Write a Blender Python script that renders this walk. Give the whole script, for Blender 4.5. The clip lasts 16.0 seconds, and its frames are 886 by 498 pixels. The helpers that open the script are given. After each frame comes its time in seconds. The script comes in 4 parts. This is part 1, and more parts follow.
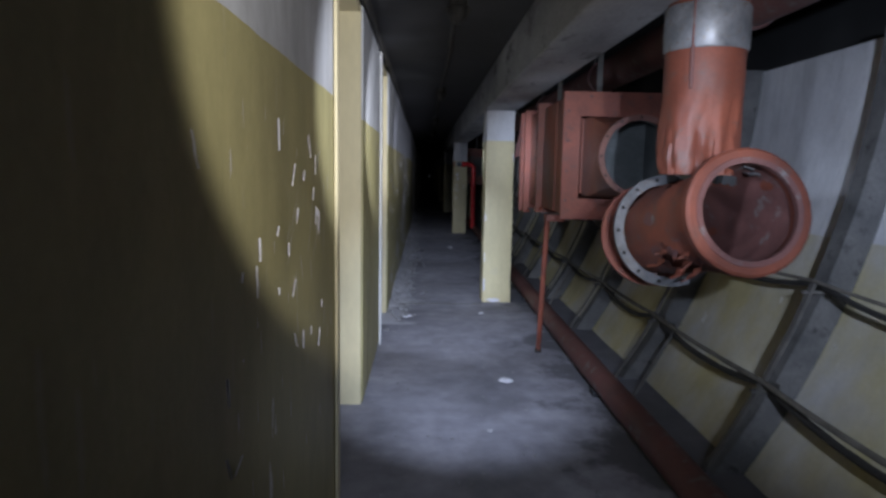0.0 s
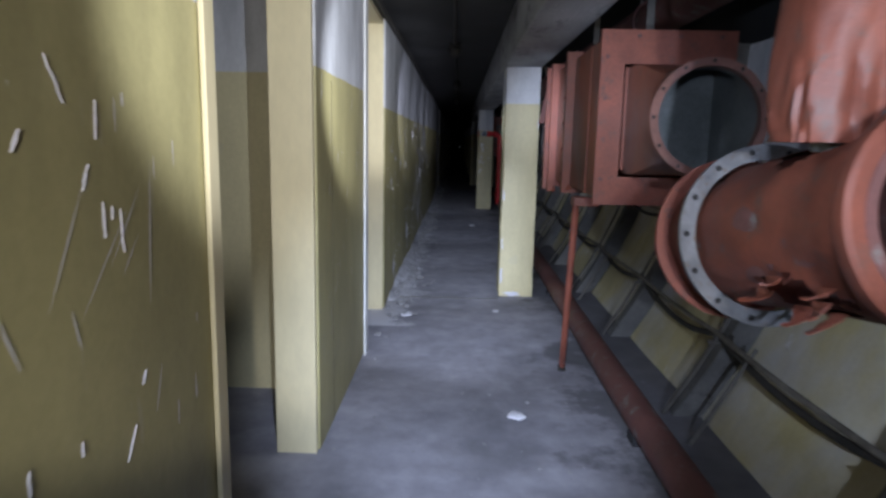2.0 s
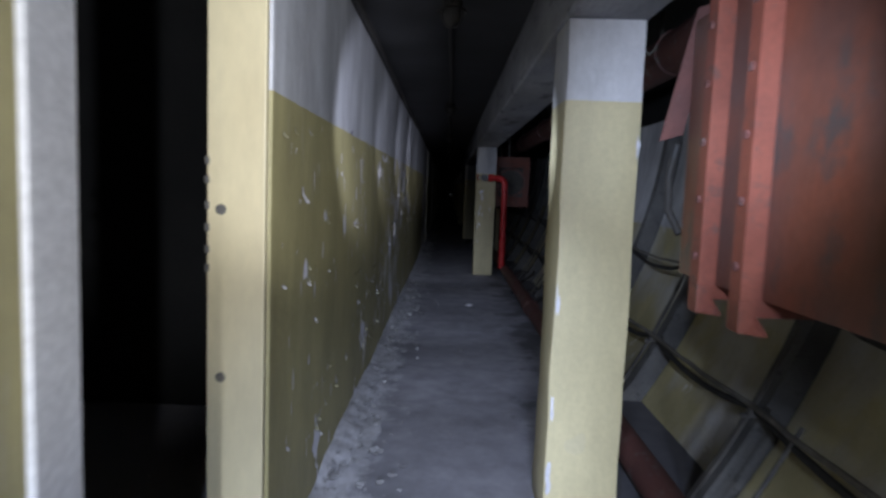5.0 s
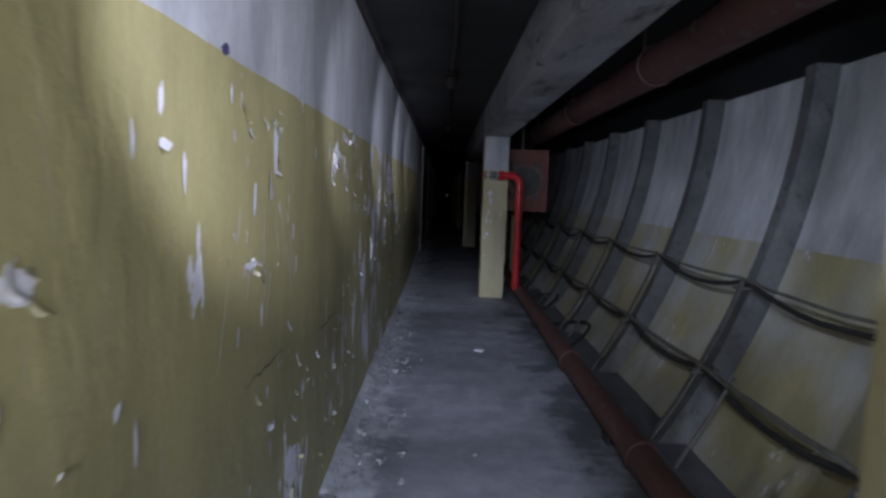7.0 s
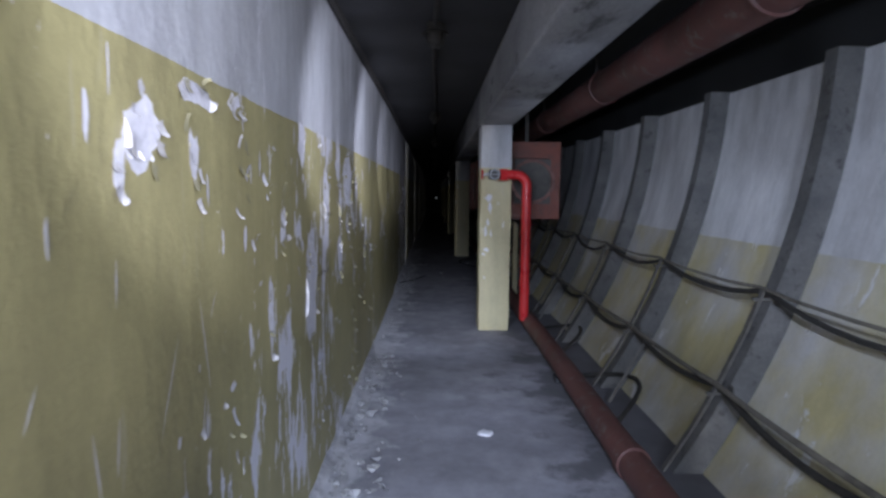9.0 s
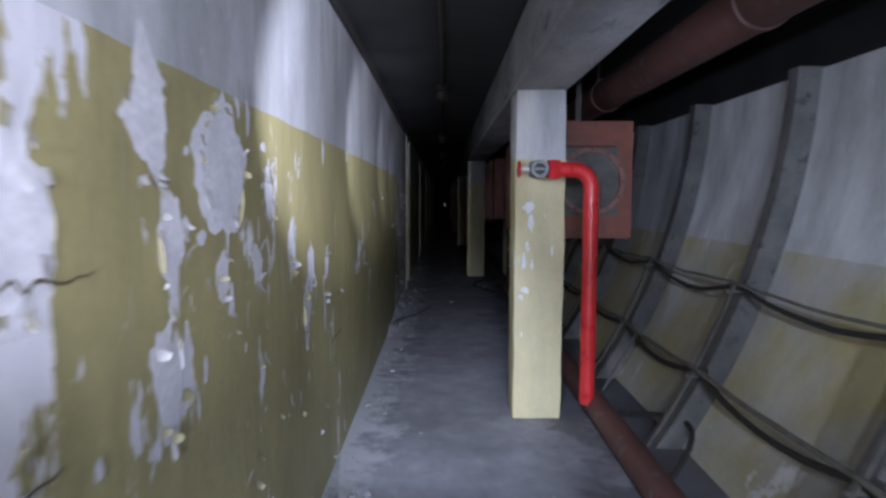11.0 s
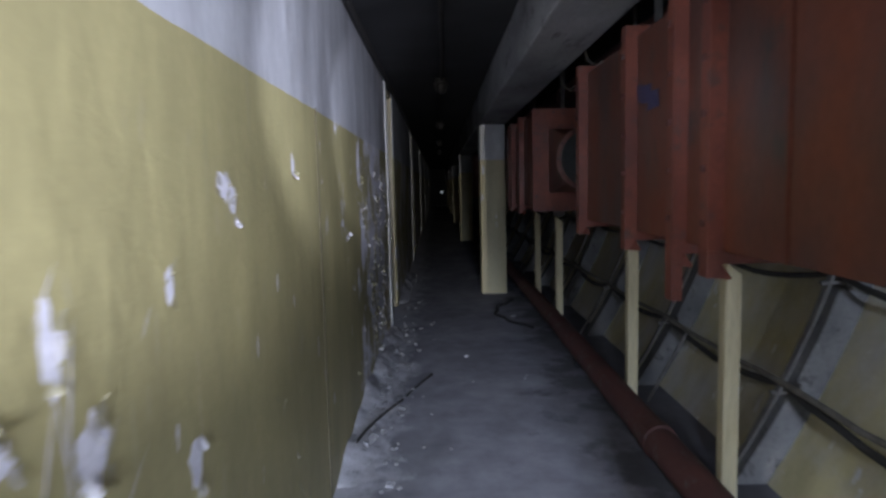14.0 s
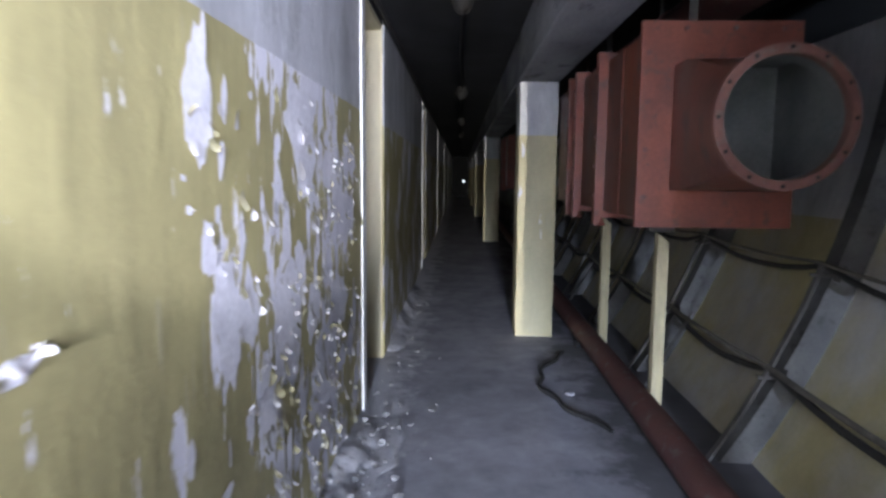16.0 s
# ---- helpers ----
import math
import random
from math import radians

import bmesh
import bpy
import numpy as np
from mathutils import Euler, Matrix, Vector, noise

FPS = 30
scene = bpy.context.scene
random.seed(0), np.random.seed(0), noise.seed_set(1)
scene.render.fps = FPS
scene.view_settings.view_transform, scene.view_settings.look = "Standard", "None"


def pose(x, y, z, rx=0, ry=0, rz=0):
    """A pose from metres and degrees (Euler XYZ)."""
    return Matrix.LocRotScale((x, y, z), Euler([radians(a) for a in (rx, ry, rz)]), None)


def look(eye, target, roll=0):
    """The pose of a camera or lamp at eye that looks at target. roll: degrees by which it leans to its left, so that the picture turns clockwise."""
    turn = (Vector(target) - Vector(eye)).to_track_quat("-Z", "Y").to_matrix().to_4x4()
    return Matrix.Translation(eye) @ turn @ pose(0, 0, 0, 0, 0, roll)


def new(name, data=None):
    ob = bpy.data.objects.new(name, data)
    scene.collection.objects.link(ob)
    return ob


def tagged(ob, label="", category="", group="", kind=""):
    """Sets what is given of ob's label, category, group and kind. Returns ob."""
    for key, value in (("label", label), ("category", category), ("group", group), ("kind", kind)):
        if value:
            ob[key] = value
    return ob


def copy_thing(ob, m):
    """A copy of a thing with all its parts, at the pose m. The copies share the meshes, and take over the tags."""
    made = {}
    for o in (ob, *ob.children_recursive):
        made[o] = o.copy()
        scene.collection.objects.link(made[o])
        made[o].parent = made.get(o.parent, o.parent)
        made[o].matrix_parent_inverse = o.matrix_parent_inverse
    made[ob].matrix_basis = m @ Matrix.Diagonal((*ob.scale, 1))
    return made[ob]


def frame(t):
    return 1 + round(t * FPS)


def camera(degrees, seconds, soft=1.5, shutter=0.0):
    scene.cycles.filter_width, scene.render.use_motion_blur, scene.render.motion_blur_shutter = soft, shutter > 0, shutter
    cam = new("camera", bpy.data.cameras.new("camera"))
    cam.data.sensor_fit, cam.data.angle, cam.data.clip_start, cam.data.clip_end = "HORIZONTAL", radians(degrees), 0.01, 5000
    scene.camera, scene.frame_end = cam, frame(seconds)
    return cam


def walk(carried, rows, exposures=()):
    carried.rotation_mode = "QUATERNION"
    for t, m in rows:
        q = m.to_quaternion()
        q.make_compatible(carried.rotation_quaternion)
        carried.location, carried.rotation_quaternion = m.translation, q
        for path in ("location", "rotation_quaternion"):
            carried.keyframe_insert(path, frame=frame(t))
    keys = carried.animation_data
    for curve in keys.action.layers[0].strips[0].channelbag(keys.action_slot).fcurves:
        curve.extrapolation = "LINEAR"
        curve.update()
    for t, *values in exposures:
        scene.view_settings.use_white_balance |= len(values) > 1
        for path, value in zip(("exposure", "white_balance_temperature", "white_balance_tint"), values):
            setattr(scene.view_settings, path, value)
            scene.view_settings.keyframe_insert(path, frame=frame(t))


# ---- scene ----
from math import cos, exp, log, pi, sin, sqrt, tan, atan2

# ---- camera ----
cam = camera(69.9, 16.0, soft=2.8, shutter=0.5)
PATH = [
    (0, (0.431, 0.062, 1.445), (0.49, 2.046, 1.2), 1.0),
    (0.5, (0.506, 0.295, 1.439), (0.495, 2.283, 1.223), 1.0),
    (1, (0.627, 0.506, 1.443), (0.622, 2.488, 1.179), 1.0),
    (1.5, (0.682, 0.842, 1.409), (0.67, 2.827, 1.158), 1.6),
    (2, (0.668, 1.137, 1.434), (0.627, 3.108, 1.098), 1.2),
    (2.5, (0.701, 1.573, 1.411), (0.538, 3.546, 1.124), 0.3),
    (3, (0.692, 2.03, 1.395), (0.498, 4.0, 1.107), 1.2),
    (3.5, (0.671, 2.614, 1.408), (0.553, 4.584, 1.083), 0.8),
    (4, (0.685, 3.202, 1.387), (0.482, 5.167, 1.078), 1.2),
    (4.5, (0.66, 3.82, 1.383), (0.528, 5.8, 1.131), 2.6),
    (5, (0.627, 4.382, 1.403), (0.617, 6.372, 1.213), 2.2),
    (7.5, (0.578, 6.977, 1.388), (0.583, 8.968, 1.201), 2.2),
    (8, (0.593, 7.399, 1.369), (0.568, 9.392, 1.2), 3.6),
    (8.5, (0.626, 8.015, 1.388), (0.638, 10.013, 1.295), 1.5),
    (9, (0.612, 8.359, 1.424), (0.642, 10.35, 1.244), 0.7),
    (11.5, (0.632, 11.426, 1.419), (0.608, 13.421, 1.276), -0.1),
    (12, (0.645, 11.968, 1.415), (0.525, 13.961, 1.293), -0.7),
    (12.5, (0.618, 12.53, 1.4), (0.56, 14.526, 1.287), 1.1),
    (13, (0.596, 13.145, 1.373), (0.563, 15.139, 1.219), 0.0),
    (13.5, (0.596, 13.805, 1.368), (0.504, 15.795, 1.183), -0.6),
    (14, (0.559, 14.433, 1.369), (0.569, 16.423, 1.17), -1.4),
    (14.5, (0.594, 15.141, 1.366), (0.523, 17.127, 1.141), -0.6),
    (15, (0.606, 15.785, 1.359), (0.615, 17.773, 1.142), -0.2),
    (15.5, (0.62, 16.461, 1.355), (0.566, 18.452, 1.176), -0.5),
    (16, (0.61, 17.088, 1.348), (0.557, 19.073, 1.115), 0.5),
]

EXPOSURE = [(0.0, 0.15), (0.5, -0.45), (1.0, -0.1), (1.5, 0.25), (2.0, 0.45), (2.5, 0.85), (3.0, 0.75), (3.5, -0.1), (4.0, 0.8), (4.5, 0.95), (5.0, 0.5), (7.5, 1.35), (8.0, 1.5), (8.5, 2.05), (9.0, 2.45), (11.5, 3.3), (12.0, 3.65), (12.5, 3.75), (13.0, 3.95), (13.5, 4.2), (14.0, 4.4), (14.5, 5.0), (15.0, 5.65), (15.5, 5.95), (16.0, 6.6)]
walk(cam, [(t, look(e, g, r)) for t, e, g, r in PATH], EXPOSURE)

# ---- light: fixed spot lamps added along the walk, for the walker's moving torch ----
world = bpy.data.worlds.new("underground")
world.use_nodes = True
world.node_tree.nodes["Background"].inputs["Color"].default_value = (0.5, 0.55, 0.7, 1)
world.node_tree.nodes["Background"].inputs["Strength"].default_value = 0.0
scene.world = world


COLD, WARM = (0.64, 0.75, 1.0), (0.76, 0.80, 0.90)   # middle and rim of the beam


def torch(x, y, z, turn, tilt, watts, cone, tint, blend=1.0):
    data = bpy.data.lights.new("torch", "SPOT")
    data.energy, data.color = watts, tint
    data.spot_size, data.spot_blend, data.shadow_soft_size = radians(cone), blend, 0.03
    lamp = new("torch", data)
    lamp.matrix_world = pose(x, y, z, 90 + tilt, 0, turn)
    return tagged(lamp, "fixed spot lamp standing in for the carried torch", "torch")


FADE = 0.31      # each lamp further along is set weaker, per metre; exposure makes up for it
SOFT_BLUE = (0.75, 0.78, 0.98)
# strength of the added lamps in each direction, from the start of the walk to its end
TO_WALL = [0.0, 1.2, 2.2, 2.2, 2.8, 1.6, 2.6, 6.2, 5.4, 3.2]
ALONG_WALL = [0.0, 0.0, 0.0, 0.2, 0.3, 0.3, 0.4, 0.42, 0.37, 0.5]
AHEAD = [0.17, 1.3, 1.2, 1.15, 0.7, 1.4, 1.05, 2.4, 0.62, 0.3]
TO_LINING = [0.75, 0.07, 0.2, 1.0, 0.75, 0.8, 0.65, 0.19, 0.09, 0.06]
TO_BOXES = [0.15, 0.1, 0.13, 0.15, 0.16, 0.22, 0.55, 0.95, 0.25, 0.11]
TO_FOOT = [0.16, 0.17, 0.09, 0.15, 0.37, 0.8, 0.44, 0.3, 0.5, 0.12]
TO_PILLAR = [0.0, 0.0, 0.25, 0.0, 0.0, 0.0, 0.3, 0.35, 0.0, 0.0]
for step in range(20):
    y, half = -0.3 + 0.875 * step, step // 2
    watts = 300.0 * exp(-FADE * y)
    lamp_x = 0.62 if half == 4 else 0.78     # lamps set further in, to avoid a hot spot on the first pillar
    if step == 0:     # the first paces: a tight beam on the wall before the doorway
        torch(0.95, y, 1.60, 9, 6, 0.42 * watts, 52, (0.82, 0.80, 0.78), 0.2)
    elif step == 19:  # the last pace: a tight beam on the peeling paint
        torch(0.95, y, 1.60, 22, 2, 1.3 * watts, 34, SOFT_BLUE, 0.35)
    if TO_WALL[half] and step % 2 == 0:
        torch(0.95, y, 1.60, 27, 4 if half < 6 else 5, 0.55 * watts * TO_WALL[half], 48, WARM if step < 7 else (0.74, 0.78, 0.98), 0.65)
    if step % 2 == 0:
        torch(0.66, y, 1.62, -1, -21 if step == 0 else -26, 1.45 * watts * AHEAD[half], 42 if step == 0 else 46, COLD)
        torch(lamp_x, y, 1.70, -27 if step == 0 else -25, -5, 1.1 * watts * TO_LINING[half], 50, COLD)
        torch(lamp_x, y, 1.70, -22, 4, watts * TO_BOXES[half], 34, COLD, 0.7)
        torch(lamp_x, y, 1.70, -34, -14, watts * TO_FOOT[half], 34, COLD, 0.6)
        # extra narrow lamp added only to brighten a pillar's face
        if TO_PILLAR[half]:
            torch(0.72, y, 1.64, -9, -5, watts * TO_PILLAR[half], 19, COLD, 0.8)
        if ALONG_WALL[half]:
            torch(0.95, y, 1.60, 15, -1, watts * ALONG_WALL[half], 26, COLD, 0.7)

# ---- materials ----
def nodes_of(name, rough=0.8, metal=0.0):
    m = bpy.data.materials.new(name)
    m.use_nodes = True
    n, l = m.node_tree.nodes, m.node_tree.links
    p = n["Principled BSDF"]
    p.inputs["Roughness"].default_value, p.inputs["Metallic"].default_value = rough, metal
    return m, n, l, p


def coords(n, l, scale=(1, 1, 1), local=False):
    g = n.new("ShaderNodeTexCoord") if local else n.new("ShaderNodeNewGeometry")
    mp = n.new("ShaderNodeMapping")
    mp.inputs["Scale"].default_value = scale
    l.new(g.outputs["Object" if local else "Position"], mp.inputs["Vector"])
    return mp.outputs["Vector"]


def noise_tex(n, l, vec, scale, detail=4.0, rough=0.55):
    t = n.new("ShaderNodeTexNoise")
    t.inputs["Scale"].default_value, t.inputs["Detail"].default_value, t.inputs["Roughness"].default_value = scale, detail, rough
    l.new(vec, t.inputs["Vector"])
    return t.outputs["Fac"]


def ramp(n, l, fac, stops):
    r = n.new("ShaderNodeValToRGB")
    els = r.color_ramp.elements
    while len(els) < len(stops):
        els.new(0.5)
    for e, (at, c) in zip(els, stops):
        e.position = at
        e.color = (*c, 1) if len(c) == 3 else c
    l.new(fac, r.inputs["Fac"])
    return r.outputs["Color"]


def mixc(n, l, fac, a, b, kind="MIX"):
    m = n.new("ShaderNodeMix")
    m.data_type, m.blend_type = "RGBA", kind
    for sock, v in ((m.inputs[0], fac), (m.inputs[6], a), (m.inputs[7], b)):
        if isinstance(v, (int, float)):
            sock.default_value = v
        elif isinstance(v, tuple):
            sock.default_value = (*v, 1)
        else:
            l.new(v, sock)
    return m.outputs[2]


def math_node(n, l, op, a, b=0.0):
    m = n.new("ShaderNodeMath")
    m.operation = op
    for sock, v in zip(m.inputs, (a, b)):
        if isinstance(v, (int, float)):
            sock.default_value = v
        else:
            l.new(v, sock)
    return m.outputs[0]


def bump(n, l, p, height, strength=0.3, distance=0.01):
    b = n.new("ShaderNodeBump")
    b.inputs["Strength"].default_value, b.inputs["Distance"].default_value = strength, distance
    l.new(height, b.inputs["Height"])
    l.new(b.outputs["Normal"], p.inputs["Normal"])


BLACK, WHITE = (0, 0, 0), (1, 1, 1)


def plain(name, dark, light, scale=8.0, rough=0.7, metal=0.0, grain=60.0, strength=0.25, stretch=(1, 1, 1), dirt_or_shade=None, speck=0.3):
    """A surface that varies between two colours at two scales, with fine relief."""
    m, n, l, p = nodes_of(name, rough, metal)
    v = coords(n, l, stretch)
    big, fine = noise_tex(n, l, v, scale), noise_tex(n, l, v, grain, 3)
    c = ramp(n, l, big, [(0.3, dark), (0.7, light)])
    c = mixc(n, l, speck, c, ramp(n, l, fine, [(0.3, (0.55, 0.55, 0.55)), (0.7, (1.25, 1.25, 1.25))]), "MULTIPLY")
    if dirt_or_shade:
        c = mixc(n, l, ramp(n, l, noise_tex(n, l, v, scale * 2.7, 6, 0.7), [(0.56, BLACK), (0.68, WHITE)]), c, dirt_or_shade)
    l.new(c, p.inputs["Base Color"])
    l.new(ramp(n, l, big, [(0.3, (rough - 0.12,) * 3), (0.7, (min(1, rough + 0.12),) * 3)]), p.inputs["Roughness"])
    bump(n, l, p, fine, strength, 0.004)
    return m


def two_tone(name, line, low, high, bare, amount, wobble=0.015, rough=0.55, streak=(1, 1, 0.35), low2=None, worn=(), grime=0.42, blister=0.0):
    """Oil paint below a line, limewash above it, flaking off to the bare coat beneath."""
    m, n, l, p = nodes_of(name, rough)
    v = coords(n, l)
    sep = n.new("ShaderNodeSeparateXYZ")
    l.new(v, sep.inputs[0])
    edge = math_node(n, l, "ADD", sep.outputs["Z"], math_node(n, l, "MULTIPLY", noise_tex(n, l, v, 5.0), wobble))
    above = math_node(n, l, "GREATER_THAN", edge, line + wobble / 2)
    stains = noise_tex(n, l, coords(n, l, (1, 1, 0.3)), 3.0, 6, 0.65)
    fine = noise_tex(n, l, v, 45.0, 4, 0.7)
    lo = ramp(n, l, stains, [(0.3, tuple(c * 0.82 for c in low)), (0.62, low)])
    if low2:
        lo = mixc(n, l, ramp(n, l, noise_tex(n, l, v, 1.7, 5, 0.6), [(0.4, BLACK), (0.68, WHITE)]), lo, low2)
    hi = ramp(n, l, stains, [(0.3, tuple(c * 0.6 for c in high)), (0.6, high)])
    c = mixc(n, l, above, lo, hi)
    drip = noise_tex(n, l, coords(n, l, (1, 1, 0.3)), 3.5, 6, 0.7)
    cloud = noise_tex(n, l, v, 0.8, 5, 0.65)
    c = mixc(n, l, grime, c, ramp(n, l, math_node(n, l, "MULTIPLY", math_node(n, l, "ADD", drip, cloud), 0.5), [(0.38, (0.42, 0.41, 0.42)), (0.6, (1.12, 1.12, 1.1))]), "MULTIPLY")
    scratch = ramp(n, l, noise_tex(n, l, coords(n, l, (1, 5.0, 0.6)), 7.0, 2, 0.4), [(0.695, BLACK), (0.71, WHITE)])
    c = mixc(n, l, math_node(n, l, "MULTIPLY", scratch, 0.45 * grime), c, (0.5, 0.48, 0.42))
    c = mixc(n, l, 0.3, c, ramp(n, l, fine, [(0.25, (0.7, 0.7, 0.7)), (0.75, (1.15, 1.15, 1.15))]), "MULTIPLY")
    chips = noise_tex(n, l, coords(n, l, streak), 8.0, 8, 0.66)
    patch = noise_tex(n, l, v, 1.1, 2)
    loose = math_node(n, l, "MULTIPLY", chips, math_node(n, l, "ADD", patch, 0.55))
    if worn:
        along = math_node(n, l, "DIVIDE", math_node(n, l, "SUBTRACT", sep.outputs["Y"], 6.0), 16.0)
        loose = math_node(n, l, "ADD", loose, math_node(n, l, "MULTIPLY", ramp(n, l, along, [((y - 6.0) / 16.0, (d, d, d)) for y, d in worn]), 0.185))
    flake = ramp(n, l, loose, [(amount, BLACK), (amount + 0.012, WHITE)])
    keep = math_node(n, l, "MULTIPLY", flake, math_node(n, l, "SUBTRACT", 1.0, math_node(n, l, "MULTIPLY", above, 0.75)))
    c = mixc(n, l, keep, c, bare)
    l.new(c, p.inputs["Base Color"])
    relief = math_node(n, l, "ADD", math_node(n, l, "MULTIPLY", keep, -1.0), math_node(n, l, "MULTIPLY", fine, 0.35))
    relief = math_node(n, l, "ADD", relief, math_node(n, l, "MULTIPLY", noise_tex(n, l, v, 2.0, 3), 0.8))
    if blister:
        lifted = noise_tex(n, l, coords(n, l, (1, 1, 0.6)), 11.0, 5, 0.6)
        where = ramp(n, l, noise_tex(n, l, v, 1.3, 3), [(0.38, (0.15, 0.15, 0.15)), (0.6, WHITE)])
        relief = math_node(n, l, "ADD", relief, math_node(n, l, "MULTIPLY", math_node(n, l, "MULTIPLY", ramp(n, l, lifted, [(0.46, BLACK), (0.6, WHITE)]), where), blister))
    bump(n, l, p, relief, 0.7, 0.006)
    return m


CREAM, CREAM_POST = (0.47, 0.42, 0.205), (0.68, 0.60, 0.36)
wall_paint = two_tone("flaking_wall_paint", line=1.69, low=CREAM, high=(0.62, 0.63, 0.66), bare=(0.78, 0.77, 0.83), amount=0.735, blister=0.35,
                      worn=((6.4, 0.1), (9.0, 0.16), (10.4, 0.5), (11.5, 0.72), (13.5, 0.6), (14.3, 0.15), (18.0, 0.03), (18.5, 0.8), (19.4, 1.0), (20.4, 0.95)))
clean_paint = two_tone("wall_paint", 1.735, CREAM, (0.62, 0.63, 0.66), (0.75, 0.73, 0.7), 0.74)
post_paint = two_tone("post_paint", 1.67, CREAM_POST, (0.72, 0.72, 0.74), (0.8, 0.78, 0.76), 0.76, 0.01, grime=0.3)
first_post_paint = two_tone("first_post_paint", 1.775, CREAM_POST, (0.72, 0.72, 0.74), (0.8, 0.78, 0.76), 0.76, 0.01, grime=0.3)
jamb_paint = plain("jamb_paint", (0.58, 0.5, 0.31), (0.68, 0.6, 0.38), 2.5, 0.5, grain=35, strength=0.12, stretch=(1, 1, 0.4), speck=0.12)
white_metal = plain("white_gloss_paint", (0.68, 0.68, 0.68), (0.78, 0.78, 0.78), 5, 0.4)
plate_paint = two_tone("lining_paint", 1.14, (0.6, 0.53, 0.29), (0.78, 0.78, 0.8), (0.74, 0.73, 0.72), 0.7, 0.02, low2=(0.62, 0.61, 0.6), grime=0.42)
rib_concrete = plain("rib_concrete", (0.085, 0.085, 0.085), (0.17, 0.165, 0.16), 5, 0.9, strength=0.4, dirt_or_shade=(0.05, 0.048, 0.046))
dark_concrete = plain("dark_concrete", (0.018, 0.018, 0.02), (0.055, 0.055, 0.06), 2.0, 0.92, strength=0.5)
# lower tone and dark blotches imitate the beam side lying outside the torchlight
beam_concrete = plain("whitewashed_concrete", (0.16, 0.16, 0.175), (0.46, 0.46, 0.48), 2.2, 0.85, strength=0.4, stretch=(1, 0.35, 1), dirt_or_shade=(0.12, 0.12, 0.125))
# near-black colour stands in for places the torch does not reach
unlit_black = plain("unlit_near_black", (0.012, 0.012, 0.012), (0.03, 0.03, 0.03), 2, 0.95)
red_lead = plain("red_lead_paint", (0.11, 0.032, 0.02), (0.22, 0.058, 0.03), 4, 0.62, strength=0.25, dirt_or_shade=(0.1, 0.052, 0.04))
casing_red = plain("dusty_casing_red", (0.075, 0.05, 0.045), (0.235, 0.06, 0.026), 2.2, 0.45, strength=0.3, stretch=(1, 1, 0.6), dirt_or_shade=(0.06, 0.05, 0.046))
flange_red = plain("flange_red_paint", (0.16, 0.047, 0.032), (0.27, 0.078, 0.048), 5, 0.5, dirt_or_shade=(0.12, 0.055, 0.043))
worn_ring = plain("worn_ring_red", (0.16, 0.07, 0.055), (0.28, 0.13, 0.105), 6, 0.5, dirt_or_shade=(0.2, 0.14, 0.12))
rust_pipe = plain("dark_red_pipe", (0.1, 0.045, 0.04), (0.17, 0.068, 0.058), 4, 0.65, dirt_or_shade=(0.17, 0.15, 0.14))
fire_red = plain("hydrant_red_paint", (0.5, 0.02, 0.025), (0.62, 0.03, 0.03), 9, 0.35, strength=0.1)
grey_iron = plain("grey_iron", (0.13, 0.135, 0.145), (0.25, 0.25, 0.26), 14, 0.5, 0.5, dirt_or_shade=(0.16, 0.12, 0.09))
bare_zinc = plain("inside_zinc", (0.15, 0.165, 0.165), (0.27, 0.285, 0.28), 5, 0.6, 0.2)
cable_black = plain("cable_rubber", (0.02, 0.02, 0.02), (0.045, 0.04, 0.035), 20, 0.75)
cable_grey = plain("dusty_cable", (0.1, 0.09, 0.075), (0.2, 0.18, 0.15), 14, 0.85)
steel_bar = plain("dusty_steel", (0.09, 0.085, 0.08), (0.17, 0.16, 0.145), 14, 0.8, 0.2)
timber = plain("painted_timber", (0.58, 0.5, 0.3), (0.7, 0.62, 0.4), 6, 0.7, grain=30, stretch=(6, 6, 0.6))
blue_smear = plain("blue_smear", (0.05, 0.045, 0.1), (0.08, 0.07, 0.17), 12, 0.6)
scrap_white = plain("bare_plaster", (0.66, 0.65, 0.7), (0.84, 0.83, 0.88), 6, 0.9)
CREAM_JOINT = plain("joint_filler", (0.07, 0.06, 0.035), (0.14, 0.12, 0.07), 12, 0.8)
rubble_mat = plain("plaster_rubble", (0.36, 0.35, 0.37), (0.62, 0.61, 0.65), 9, 0.95, grain=80, strength=0.6, dirt_or_shade=(0.17, 0.165, 0.16))
litter_mat = plain("plaster_crumbs", (0.2, 0.195, 0.2), (0.4, 0.395, 0.41), 14, 0.9)


def flake_material():
    """Loose paint: cream face on some tongues, the pale plaster side turned out on others."""
    m, n, l, p = nodes_of("flake_paint", 0.85)
    g = n.new("ShaderNodeNewGeometry")
    c = ramp(n, l, g.outputs["Random Per Island"], [(0.0, (0.36, 0.33, 0.19)), (0.4, (0.42, 0.39, 0.26)), (0.5, (0.55, 0.53, 0.52)), (1.0, (0.66, 0.65, 0.68))])
    c = mixc(n, l, 0.35, c, ramp(n, l, noise_tex(n, l, coords(n, l), 60, 4), [(0.3, (0.6, 0.6, 0.6)), (0.7, (1.2, 1.2, 1.2))]), "MULTIPLY")
    l.new(c, p.inputs["Base Color"])
    return m


flake_paint = flake_material()


